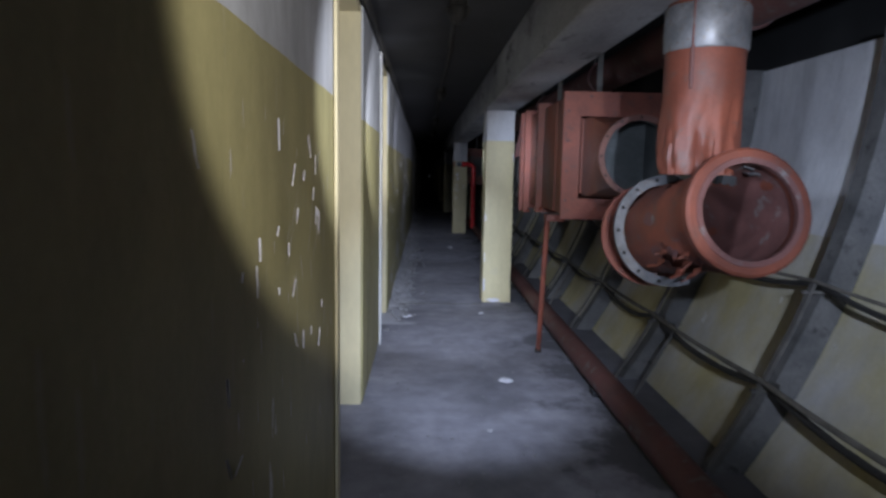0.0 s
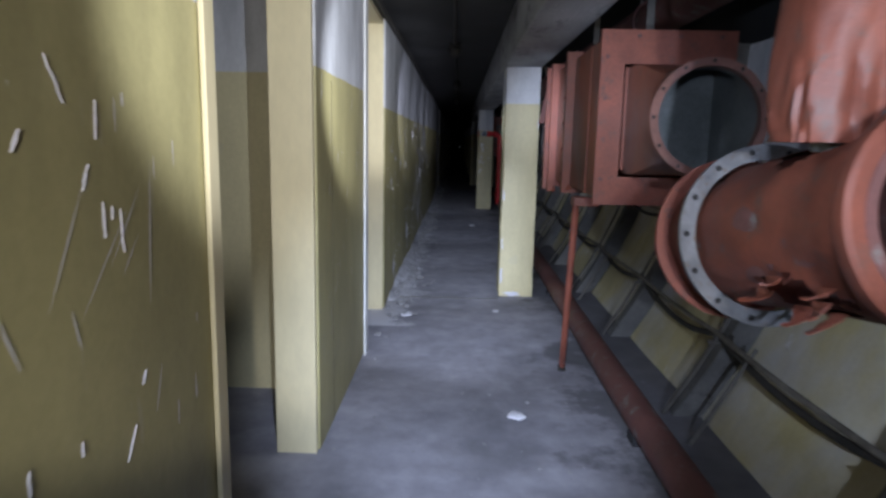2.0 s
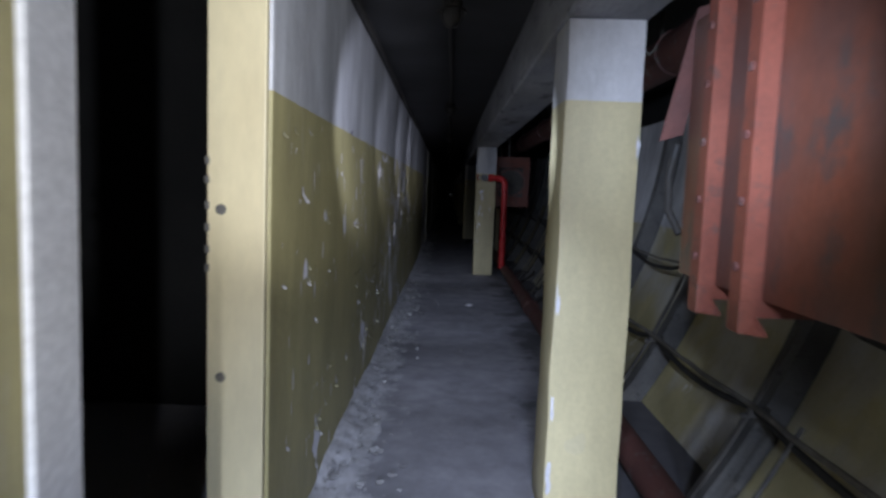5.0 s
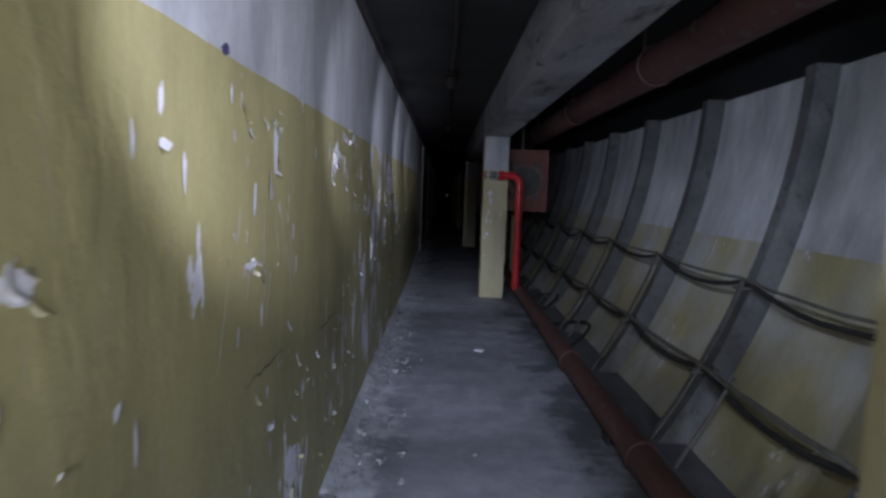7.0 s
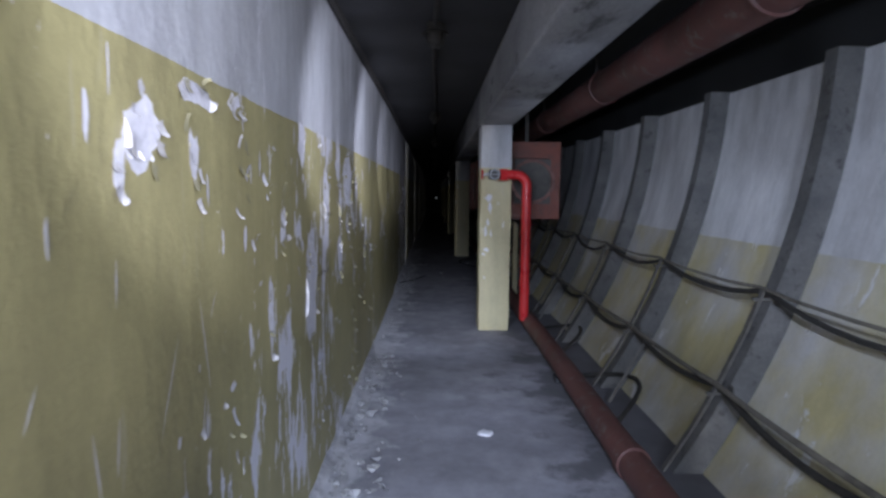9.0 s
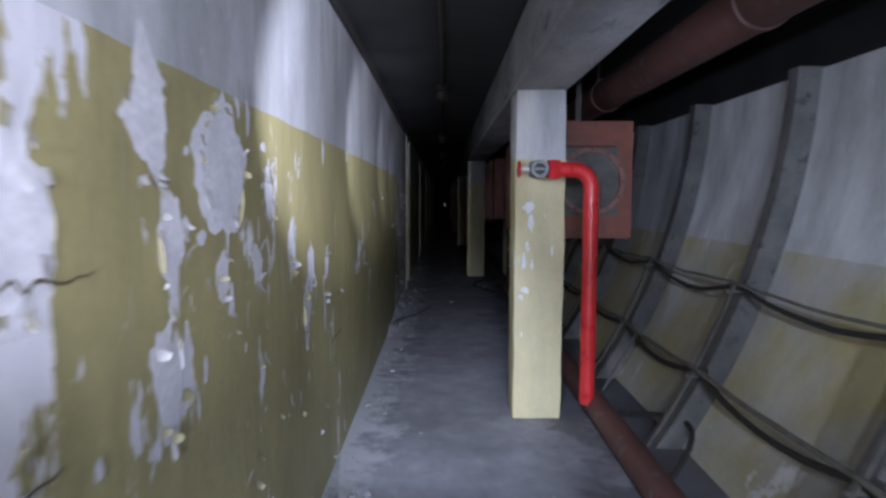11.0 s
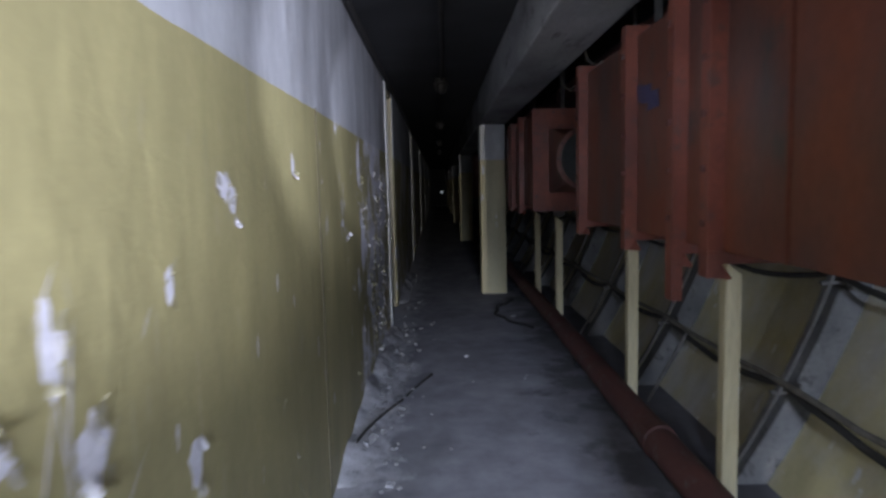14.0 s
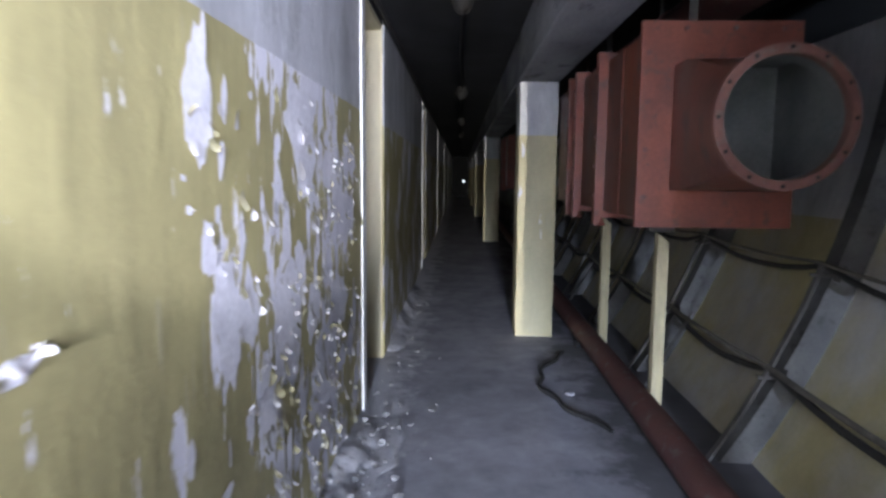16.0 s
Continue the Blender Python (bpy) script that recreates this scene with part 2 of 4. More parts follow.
def floor_material():
    m, n, l, p = nodes_of("dusty_concrete_floor", 0.85)
    v = coords(n, l)
    big, mid, fine = noise_tex(n, l, v, 0.9, 5, 0.6), noise_tex(n, l, v, 5, 6, 0.65), noise_tex(n, l, v, 70, 4, 0.7)
    c = ramp(n, l, big, [(0.3, (0.24, 0.235, 0.27)), (0.65, (0.37, 0.36, 0.40))])
    c = mixc(n, l, 0.6, c, ramp(n, l, mid, [(0.3, (0.5, 0.5, 0.5)), (0.7, (1.25, 1.25, 1.25))]), "MULTIPLY")
    c = mixc(n, l, ramp(n, l, fine, [(0.68, BLACK), (0.72, WHITE)]), c, (0.36, 0.35, 0.34))
    damp = ramp(n, l, noise_tex(n, l, coords(n, l, (1, 0.5, 1)), 1.6, 4, 0.6), [(0.5, BLACK), (0.72, WHITE)])
    c = mixc(n, l, math_node(n, l, "MULTIPLY", damp, 0.5), c, (0.08, 0.08, 0.085))
    # pale plaster dust drifted along the foot of the long wall
    sep = n.new("ShaderNodeSeparateXYZ")
    l.new(v, sep.inputs[0])
    near = math_node(n, l, "MULTIPLY", math_node(n, l, "SUBTRACT", 0.42, sep.outputs["X"]), 0.9)
    along = math_node(n, l, "GREATER_THAN", sep.outputs["Y"], 5.9)
    drift = math_node(n, l, "MULTIPLY", ramp(n, l, math_node(n, l, "ADD", noise_tex(n, l, v, 4.0, 7, 0.7), near), [(0.58, BLACK), (0.74, WHITE)]), along)
    c = mixc(n, l, math_node(n, l, "MULTIPLY", drift, 0.88), c, (0.6, 0.59, 0.63))
    # dark damp patches by the pipe
    wet = ramp(n, l, math_node(n, l, "ADD", noise_tex(n, l, v, 2.4, 5, 0.65), math_node(n, l, "MULTIPLY", math_node(n, l, "SUBTRACT", sep.outputs["X"], 1.2), 0.45)), [(0.56, BLACK), (0.66, WHITE)])
    c = mixc(n, l, math_node(n, l, "MULTIPLY", wet, 0.65), c, (0.07, 0.07, 0.075))
    l.new(c, p.inputs["Base Color"])
    bump(n, l, p, math_node(n, l, "ADD", mid, fine), 0.35, 0.006)
    return m


floor_mat = floor_material()


def glint_material():
    m, n, l, p = nodes_of("far_lamp", 0.4)
    p.inputs["Emission Color"].default_value, p.inputs["Emission Strength"].default_value = (0.8, 0.9, 1, 1), 0.02
    return m


# ---- mesh helpers ----
def mesh_object(name, bm, material, smooth=False):
    me = bpy.data.meshes.new(name)
    bmesh.ops.recalc_face_normals(bm, faces=bm.faces)
    bm.to_mesh(me)
    bm.free()
    me.materials.append(material)
    if smooth:
        for f in me.polygons:
            f.use_smooth = True
        me.set_sharp_from_angle(angle=radians(38))
    return new(name, me)


def part(name, bm, material, parent, label="", smooth=False):
    ob = mesh_object(name, bm, material, smooth)
    ob.parent = parent
    return tagged(ob, label)


def thing(name, label, category, group="", at=(0, 0, 0), kind=""):
    ob = new(name)
    ob.location = at
    ob.empty_display_size = 0.1
    return tagged(ob, label, category, group, kind)


def box(lo, hi, bevel=0.0, bm=None):
    bm = bm or bmesh.new()
    made = bmesh.ops.create_cube(bm, size=1.0)["verts"]
    for v in made:
        v.co = Vector([lo[k] + (v.co[k] + 0.5) * (hi[k] - lo[k]) for k in range(3)])
    if bevel:
        edges = list({e for v in made for e in v.link_edges})
        bmesh.ops.bevel(bm, geom=edges, offset=bevel, segments=2, affect="EDGES", profile=0.6)
    return bm


def tube(points, radius, sides=12, bm=None, cap=True):
    """A round bar or pipe along points."""
    bm = bm or bmesh.new()
    pts = [Vector(p) for p in points]
    rings, ref = [], None
    for k, p in enumerate(pts):
        d = (pts[min(k + 1, len(pts) - 1)] - pts[max(k - 1, 0)]).normalized()
        if ref is None:
            ref = d.orthogonal().normalized()
        ref = (ref - d * ref.dot(d)).normalized()
        side = d.cross(ref)
        r = radius[k] if isinstance(radius, (list, tuple)) else radius
        rings.append([bm.verts.new(p + (ref * cos(a) + side * sin(a)) * r) for a in [2 * pi * j / sides for j in range(sides)]])
    for a, b in zip(rings, rings[1:]):
        for j in range(sides):
            bm.faces.new((a[j], a[(j + 1) % sides], b[(j + 1) % sides], b[j]))
    if cap:
        bm.faces.new(rings[0][::-1])
        bm.faces.new(rings[-1])
    return bm


def lathe(profile, axis="y", at=(0, 0, 0), sides=40, bm=None, closed=False, arc=None):
    """Turns (radius, distance along the axis) round an axis; closed joins the profile's ends into a ring."""
    bm = bm or bmesh.new()
    at = Vector(at)
    rings = []
    for r, d in profile:
        ring = []
        for j in range(sides):
            a = 2 * pi * j / sides
            u, w = r * cos(a), r * sin(a)
            co = {"y": (u, d, w), "z": (u, w, d), "x": (d, u, w)}[axis]
            ring.append(bm.verts.new(at + Vector(co)))
        rings.append(ring)
    pairs = list(zip(rings, rings[1:])) + ([(rings[-1], rings[0])] if closed else [])
    for a, b in pairs:
        for j in range(sides):
            bm.faces.new((a[j], a[(j + 1) % sides], b[(j + 1) % sides], b[j]))
    return bm


def dimple(bm, amount, scale, seed):
    """Small dents, so that no face is perfectly true."""
    for v in bm.verts:
        v.co += Vector([noise.noise(v.co * scale + Vector((seed + 9 * k, seed, 3 * k))) for k in range(3)]) * amount


# ---- the plan ----
WALL_X, WALL_T = 0.06, 0.20          # corridor face of the long wall, its thickness
CEIL, BEAM_Z = 2.45, 2.10
PILLAR_Y = (6.97, 14.79, 22.32, 30.0, 37.7, 45.4, 53.1)
SOUTH, NORTH = -3.0, 57.0
ARC_R, ARC_X, ARC_Z = 4.2, -1.63, 2.35   # the round tunnel lining


def lining_x(z, out=0.0):
    return ARC_X + sqrt((ARC_R + out) ** 2 - (z - ARC_Z) ** 2)


def structure(name, bm, material, label, category, smooth=False):
    return tagged(mesh_object(name, bm, material, smooth), label, category, kind="structure")


def slab(x0, x1, y0, y1, z, step, amount):
    bm = bmesh.new()
    nx, ny = max(1, int((x1 - x0) / step)), int((y1 - y0) / step)
    grid = [[bm.verts.new((x0 + (x1 - x0) * i / nx, y0 + (y1 - y0) * j / ny,
                           z + amount * noise.noise(Vector((x0 + (x1 - x0) * i / nx, y0 + (y1 - y0) * j / ny, 2.0)) * 1.7)))
             for i in range(nx + 1)] for j in range(ny + 1)]
    for j in range(ny):
        for i in range(nx):
            bm.faces.new((grid[j][i], grid[j][i + 1], grid[j + 1][i + 1], grid[j + 1][i]))
    return bm


structure("floor", slab(-3.2, 2.7, SOUTH, NORTH, 0, 0.25, 0.006), floor_mat, "grey dusty concrete corridor floor with damp dark stains", "floor", True)
# ceiling colour lowered to near-black for the lack of torchlight up there
structure("ceiling", box((-3.2, SOUTH, CEIL), (1.06, NORTH, CEIL + 0.2)), dark_concrete, "dark concrete ceiling slab, coloured as if barely lit", "ceiling")
# vault, end walls, side rooms and shell: unlit darkness put into their colour
structure("ceiling_over_ducts", box((1.41, SOUTH, 2.62), (3.2, NORTH, 2.8)), unlit_black, "vault above the ducts, near-black for the unlit dark", "ceiling")
structure("wall_south", box((-3.2, SOUTH - 0.2, 0), (3.2, SOUTH, 2.8)), unlit_black, "dark plaster wall closing the corridor", "wall")
structure("wall_north", box((-3.2, NORTH, 0), (3.2, NORTH + 0.2, 2.8)), unlit_black, "dark plaster wall at the far end", "wall")
structure("wall_rooms", box((-3.4, SOUTH, 0), (-3.2, NORTH, 2.65)), unlit_black, "dark back wall of the side rooms", "wall")
structure("wall_outer", box((3.0, SOUTH, 0), (3.2, NORTH, 2.62)), unlit_black, "dark outer shell behind the lining", "wall")

# the long wall with its doorways: (start, end, paint)
DOORWAYS = [(2.70, 3.88), (5.32, 6.42), (20.66, 21.66), (26.2, 27.2), (31.9, 32.9), (38.0, 39.0), (45.0, 46.0)]
edges = [SOUTH] + [v for d in DOORWAYS for v in d] + [NORTH]
WALL_LABELS = ["cream and white painted plaster wall, scuffed", "short cream and white wall between two doorways",
               "long cream and white wall with peeling paint"]
for k in range(0, len(edges), 2):
    bm = bmesh.new()
    y0, y1 = edges[k], edges[k + 1]
    box((WALL_X - WALL_T, y0, 0), (WALL_X, y1, CEIL), 0.012, bm)
    ob = structure("wall_west_%d" % (k // 2 + 1), bm, wall_paint if k >= 4 else clean_paint, WALL_LABELS[min(k // 2, 2)], "wall")
for k, (y0, y1) in enumerate(DOORWAYS):
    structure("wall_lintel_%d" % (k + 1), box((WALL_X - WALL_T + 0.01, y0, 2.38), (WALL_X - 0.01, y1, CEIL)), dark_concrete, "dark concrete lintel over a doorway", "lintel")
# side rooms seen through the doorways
for k, (y, paint) in enumerate([(-0.2, unlit_black), (4.60, first_post_paint), (8.2, unlit_black), (19.4, unlit_black), (22.9, unlit_black), (29.0, unlit_black)]):
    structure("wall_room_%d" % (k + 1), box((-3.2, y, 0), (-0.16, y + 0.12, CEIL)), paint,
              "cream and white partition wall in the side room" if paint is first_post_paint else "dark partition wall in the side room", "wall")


def door_frame(y0, y1, white=True, wide=0.16):
    """Steel frame at the near edge of a doorway and a broad painted jamb at its far edge."""
    t = thing("door_frame", "painted door frame round an open doorway", "door frame", "door frames", (WALL_X, y0, 0), "structure")
    near = bmesh.new()
    box((0.004, -wide, 0), (0.018, 0.004, 2.37), 0.004, near)
    part("near_jamb", near, jamb_paint if y0 < 4 else white_metal, t, "cream painted jamb" if y0 < 4 else "white painted steel jamb")
    far = bmesh.new()
    box((-WALL_T + 0.005, y1 - y0 - 0.035, 0), (-0.01, y1 - y0 - 0.004, 2.38), 0.006, far)
    part("far_jamb", far, jamb_paint, t, "cream painted timber jamb")
    part("head", box((-WALL_T + 0.01, 0.01, 2.34), (-0.012, y1 - y0 - 0.04, 2.378), 0.004), jamb_paint, t)
    if not white:
        return t
    for z in (1.45, 1.39, 1.31, 1.24, 1.17, 1.11):
        part("hinge_pocket", box((-WALL_T - 0.002, y1 - y0 - 0.038, z), (-WALL_T + 0.013, y1 - y0 - 0.03, z + 0.025), 0.003), steel_bar, t, "chipped hinge pocket")
    part("bolt_plate", lathe([(0.0, -0.004), (0.012, -0.004), (0.017, -0.002), (0.018, 0.004)], "y", (-0.15, y1 - y0 - 0.036, 1.31), 14), steel_bar, t, "rusty round bolt plate")
    part("filled_hole", lathe([(0.0, -0.001), (0.016, -0.001), (0.018, 0.004)], "y", (-0.15, y1 - y0 - 0.036, 0.765), 14), cable_grey, t, "smeared filled bolt hole")
    return t


for k, (y0, y1) in enumerate(DOORWAYS):
    door_frame(y0, y1, k in (1, 2), 0.06 if k == 0 else 0.11)

# ---- pillars and beam ----
structure("beam", box((1.065, SOUTH, BEAM_Z), (1.405, NORTH, 2.62), 0.015), beam_concrete, "whitewashed concrete beam along the pillars", "beam")


def pillar(y):
    bm = box((1.08, y, 0), (1.393, y + 0.31, BEAM_Z), 0.012)
    bmesh.ops.subdivide_edges(bm, edges=[e for e in bm.edges if abs(e.verts[0].co.z - e.verts[1].co.z) > 1], cuts=24)
    dimple(bm, 0.008, 4.0, y)
    for v in bm.verts:
        v.co.z = min(v.co.z, BEAM_Z - 0.001)
    return structure("pillar", bm, first_post_paint if y < 10 else post_paint, "square cream concrete pillar with white top and chipped foot", "pillar", True)


for y in PILLAR_Y:
    pillar(y)

# ---- the round lining on the other side: plates between ribs ----
lining = thing("wall_lining", "curved tunnel lining of painted plates between grey ribs", "wall", kind="structure")
RIB_STEP, RIB_W = 1.42, 0.105
PLATE_TOP = 2.15


def arc_strip(y0, y1, out, thick, top=PLATE_TOP, rows=14):
    bm = bmesh.new()
    inner, outer = [], []
    for k in range(rows + 1):
        z = -0.02 + (top + 0.02) * k / rows
        inner.append([bm.verts.new((lining_x(z, out), y, z)) for y in (y0, y1)])
        outer.append([bm.verts.new((lining_x(z, out + thick), y, z)) for y in (y0, y1)])
    for k in range(rows):
        bm.faces.new((inner[k][0], inner[k][1], inner[k + 1][1], inner[k + 1][0]))
        bm.faces.new((outer[k][0], outer[k + 1][0], outer[k + 1][1], outer[k][1]))
        bm.faces.new((inner[k][0], inner[k + 1][0], outer[k + 1][0], outer[k][0]))
        bm.faces.new((inner[k][1], outer[k][1], outer[k + 1][1], inner[k + 1][1]))
    bm.faces.new((inner[rows][0], inner[rows][1], outer[rows][1], outer[rows][0]))
    return bm


rib_at = [13.0 + RIB_STEP * k for k in range(-11, 32)]
plate_mesh = rib_mesh = None
for k, y in enumerate(rib_at):
    if plate_mesh is None:
        a = part("lining_plate", arc_strip(0.002, RIB_STEP - RIB_W - 0.002, 0.13, 0.1, PLATE_TOP - 0.01), plate_paint, lining, smooth=True)
        b = part("rib", arc_strip(0, RIB_W, 0.0, 0.22, PLATE_TOP), rib_concrete, lining, smooth=True)
        plate_mesh, rib_mesh = a.data, b.data
    else:
        a, b = new("lining_plate", plate_mesh), new("rib", rib_mesh)
        a.parent = b.parent = lining
    a.location = (0.006 * noise.noise(Vector((k * 3.1, 0, 0))), y, 0)
    b.location = (0.008 * noise.noise(Vector((0, k * 2.3, 0))), y - RIB_W, 0)

# ---- long pipes ----
floor_pipe = thing("floor_pipe", "dusty dark red pipe lying along the floor edge", "pipe")
part("run", tube([(1.60 + 0.006 * sin(y), y, 0.115) for y in np.arange(SOUTH, NORTH + 0.1, 1.0)], 0.078, 16), rust_pipe, floor_pipe, smooth=True)
for y in (1.2, 9.6, 11.35, 17.4, 24.0, 31.0):
    part("pipe_joint", lathe([(0.079, -0.05), (0.088, -0.045), (0.088, 0.045), (0.079, 0.05)], "y", (1.60 + 0.006 * sin(y), y, 0.115), 16, closed=True), rust_pipe, floor_pipe)
for y in np.arange(-2, NORTH, 3.0):
    part("pipe_block", box((1.54, y, -0.01), (1.66, y + 0.12, 0.042), 0.005), dark_concrete, floor_pipe)

high_pipe = thing("ceiling_duct", "dark red round duct hung along the vault", "duct")
part("run", tube([(2.0, y, 2.29) for y in np.arange(SOUTH, NORTH + 0.1, 2.0)], 0.13, 20), rust_pipe, high_pipe, smooth=True)
for y in np.arange(0.6, 50, 2.6):
    part("collar", lathe([(0.131, -0.02), (0.142, -0.015), (0.142, 0.015), (0.131, 0.02)], "y", (2.0, y, 2.29), 24, closed=True), rust_pipe, high_pipe)
    part("hanger", box((1.99, y + 0.3, 2.41), (2.01, y + 0.33, 2.62)), steel_bar, high_pipe)

# ---- filter boxes: steel casings with flanged joints and a round inlet ----
def square_to_round(half_x, half_z, r, depth, count=64, steps=9):
    """Open sheet-metal hood from a square (at 0) to a circle (at -depth), along y."""
    bm = bmesh.new()
    rings = []
    for s in range(steps + 1):
        f = s / steps
        ring = []
        for j in range(count):
            a = 2 * pi * j / count
            c, w = cos(a), sin(a)
            k = min(half_x / max(abs(c), 1e-6), half_z / max(abs(w), 1e-6))
            g = min(1.0, max(0.0, f - 0.3) / 0.68)
            g = g * g * (3 - 2 * g)
            ring.append(bm.verts.new((c * (k * (1 - g) + r * g), -depth * f, w * (k * (1 - g) + r * g))))
        rings.append(ring)
    for a, b in zip(rings, rings[1:]):
        for j in range(count):
            bm.faces.new((a[j], a[(j + 1) % count], b[(j + 1) % count], b[j]))
    return bm


def frame_plate(hx, hz, ix, iz, y0, y1):
    """A flat rectangular frame with a rectangular hole."""
    bm = bmesh.new()
    for lo, hi in (((-hx, y0, -hz), (hx, y1, -iz)), ((-hx, y0, iz), (hx, y1, hz)), ((-hx, y0, -iz), (-ix, y1, iz)), ((ix, y0, -iz), (hx, y1, iz))):
        box(lo, hi, 0.0, bm)
    bmesh.ops.remove_doubles(bm, verts=bm.verts, dist=0.0005)
    return bm


def bolts(spots, parent, facing="x", size=0.011):
    for x, y, z in spots:
        prof = [(0.0, -0.008), (size, -0.008), (size, 0.002)]
        part("bolt", lathe(prof, facing, (x, y, z), 6), rust_pipe, parent)


def filter_box(y_front, joints, y_back, front_hood=0.52, back_hood=0.0, low_joint=None, label=""):
    """Casing between x 1.36 and 2.02; joints: distances of the flanged frames from the front."""
    hx, hz = 0.33, 0.43
    t = thing("filter_box", label, "filter unit", "filter boxes", (1.69, y_front, 1.56))
    length = y_back - y_front
    body = box((-hx + 0.03, 0.02, -hz + 0.03), (hx - 0.03, length, hz - 0.03), 0.004)
    bmesh.ops.subdivide_edges(body, edges=[e for e in body.edges if abs(e.verts[0].co.y - e.verts[1].co.y) > 0.5], cuts=10)
    dimple(body, 0.007, 3.0, y_front)
    bmesh.ops.delete(body, geom=[f for f in body.faces if f.calc_center_median().y < 0.03], context="FACES")
    part("casing", body, casing_red, t, "dull red sheet-steel casing, rust-streaked", True)
    part("front_frame", frame_plate(hx, hz, 0.205, 0.25, -0.012, 0.02), flange_red, t, "brighter red front frame")
    spots = [(-hx + 0.03 + 0.0, -0.012, z) for z in (-0.3, -0.1, 0.1, 0.3)]
    bolts(spots, t, "y")
    bolts([(x, -0.012, hz - 0.03) for x in (-0.15, 0.05, 0.25)], t, "y")
    for d in joints:
        drop = 0.12 if low_joint == d else -0.06 if y_front < 5 and d < 1 else 0.0
        f = part("joint_frame", frame_plate(hx + 0.02, hz + 0.01, hx - 0.035, hz - 0.035, d - 0.03, d + 0.03), flange_red, t, "bolted angle-iron flange, lighter red")
        # the angle iron's splayed foot
        foot = bmesh.new()
        box((-hx - 0.022, d - 0.035, -hz - 0.05 - drop), (-hx + 0.016, d + 0.03, -hz + 0.03), 0.003, foot)
        part("splayed_foot", foot, flange_red, t)
        tongue = bmesh.new()
        a = [tongue.verts.new(c) for c in ((-hx - 0.02, d + 0.03, -hz + 0.02), (-hx - 0.02, d - 0.02, -hz - 0.05 - min(drop, 0.0)), (-hx + 0.03, d - 0.07, -hz - 0.05 - min(drop, 0.0)), (-hx + 0.02, d - 0.03, -hz - 0.015 - min(drop, 0.0)))]
        b = [tongue.verts.new(v.co + Vector((0.006, 0, 0.004))) for v in a]
        tongue.faces.new(a)
        tongue.faces.new(b[::-1])
        for j in range(4):
            tongue.faces.new((a[j], b[j], b[(j + 1) % 4], a[(j + 1) % 4]))
        part("bent_tab", tongue, flange_red, t, "torn bent steel tab")
        bolts([(-hx - 0.02, d, z) for z in (-0.32, -0.16, 0.0, 0.16, 0.32)], t, "x", 0.012)
    # vertical seam
    part("seam", box((-hx + 0.024, length * 0.17, -hz + 0.03), (-hx + 0.034, length * 0.17 + 0.012, hz - 0.03), 0.002), red_lead, t)

    def hood(y, turn, name, deep):
        h = part(name, square_to_round(0.212, 0.257, 0.218, deep), casing_red, t, "dull red hood from square to round", True)
        h.location = (0.02, y, -0.01)
        h.rotation_euler = (0, 0, turn)
        inner = part("liner", square_to_round(0.204, 0.249, 0.212, deep), bare_zinc, h, "bare grey zinc inside", True)
        collar = frame_plate(0.232, 0.277, 0.205, 0.25, -0.024, -0.013)
        if deep > 0.1:
            part("collar", collar, flange_red, h, "welded angle collar round the hood")
        # behind a shallow hood, darker metal stands in for the shade inside
        part("filter_bank", box((-0.2035, -0.036, -0.2485), (0.2035, -0.028, 0.2485)), bare_zinc if deep > 0.4 else steel_bar, h, "grey filter cells deep inside")
        part("ring", lathe([(0.213, -deep - 0.04), (0.247, -deep - 0.04), (0.247, -deep - 0.015), (0.23, -deep - 0.005), (0.213, -deep + 0.01)], "y", (0, 0, 0), 48, closed=True), worn_ring, h, "worn flanged ring with bolt holes", True)
        # bolt holes are solid discs, their inner dark put into the colour
        for j in range(12):
            a = 2 * pi * j / 12
            part("bolt_hole", lathe([(0.0, -deep - 0.0415), (0.008, -deep - 0.0415), (0.008, -deep - 0.035)], "y", (0.232 * cos(a), 0, 0.232 * sin(a)), 6), unlit_black, h)
    if front_hood:
        hood(0.012, 0.0, "inlet_hood", front_hood)
    if back_hood:
        hood(length - 0.012, pi, "outlet_hood", back_hood)
    for y in (0.35, length - 0.3):
        part("hanger_strap", box((-0.02, y, hz - 0.04), (0.02, y + 0.006, 1.06)), steel_bar, t, "dark steel hanger strap")
    return t


A = filter_box(4.40, (0.89, 1.53, 1.79), 6.45, 0.52, 0.0, None, "rusty red steel filter box on a thin red leg")
B = filter_box(15.50, (0.80, 1.08, 1.62, 2.50), 18.02, 0.03, 0.36, 1.08, "large red filter box propped on cream timber posts")
C = filter_box(19.84, (0.76, 1.42, 1.68), 22.2, 0.52, 0.0, None, "red filter box with round open inlet on timber posts")
filter_box(27.4, (0.8, 1.4), 29.6, 0.52, 0.0, None, "dim red filter box far down the corridor")

def leaning_bar(top, foot, width, thick):
    """A flat bar from top to foot, its broad face turned down the corridor."""
    bm = bmesh.new()
    rows = []
    for f in (0.0, 0.33, 0.66, 1.0):
        c = Vector(top).lerp(Vector(foot), f)
        rows.append([bm.verts.new(c + Vector((dx * width / 2, dy * thick / 2, 0.012 * dx))) for dx, dy in ((-1, -1), (1, -1), (1, 1), (-1, 1))])
    for p0, p1 in zip(rows, rows[1:]):
        for j in range(4):
            bm.faces.new((p0[j], p0[(j + 1) % 4], p1[(j + 1) % 4], p1[j]))
    bm.faces.new(rows[0][::-1])
    bm.faces.new(rows[-1])
    return bm


part("end_flap", leaning_bar((-0.25, 2.08, 0.46), (-0.325, 2.14, 0.04), 0.075, 0.01), rust_pipe, A, "dark red steel flap leaning off the back end")
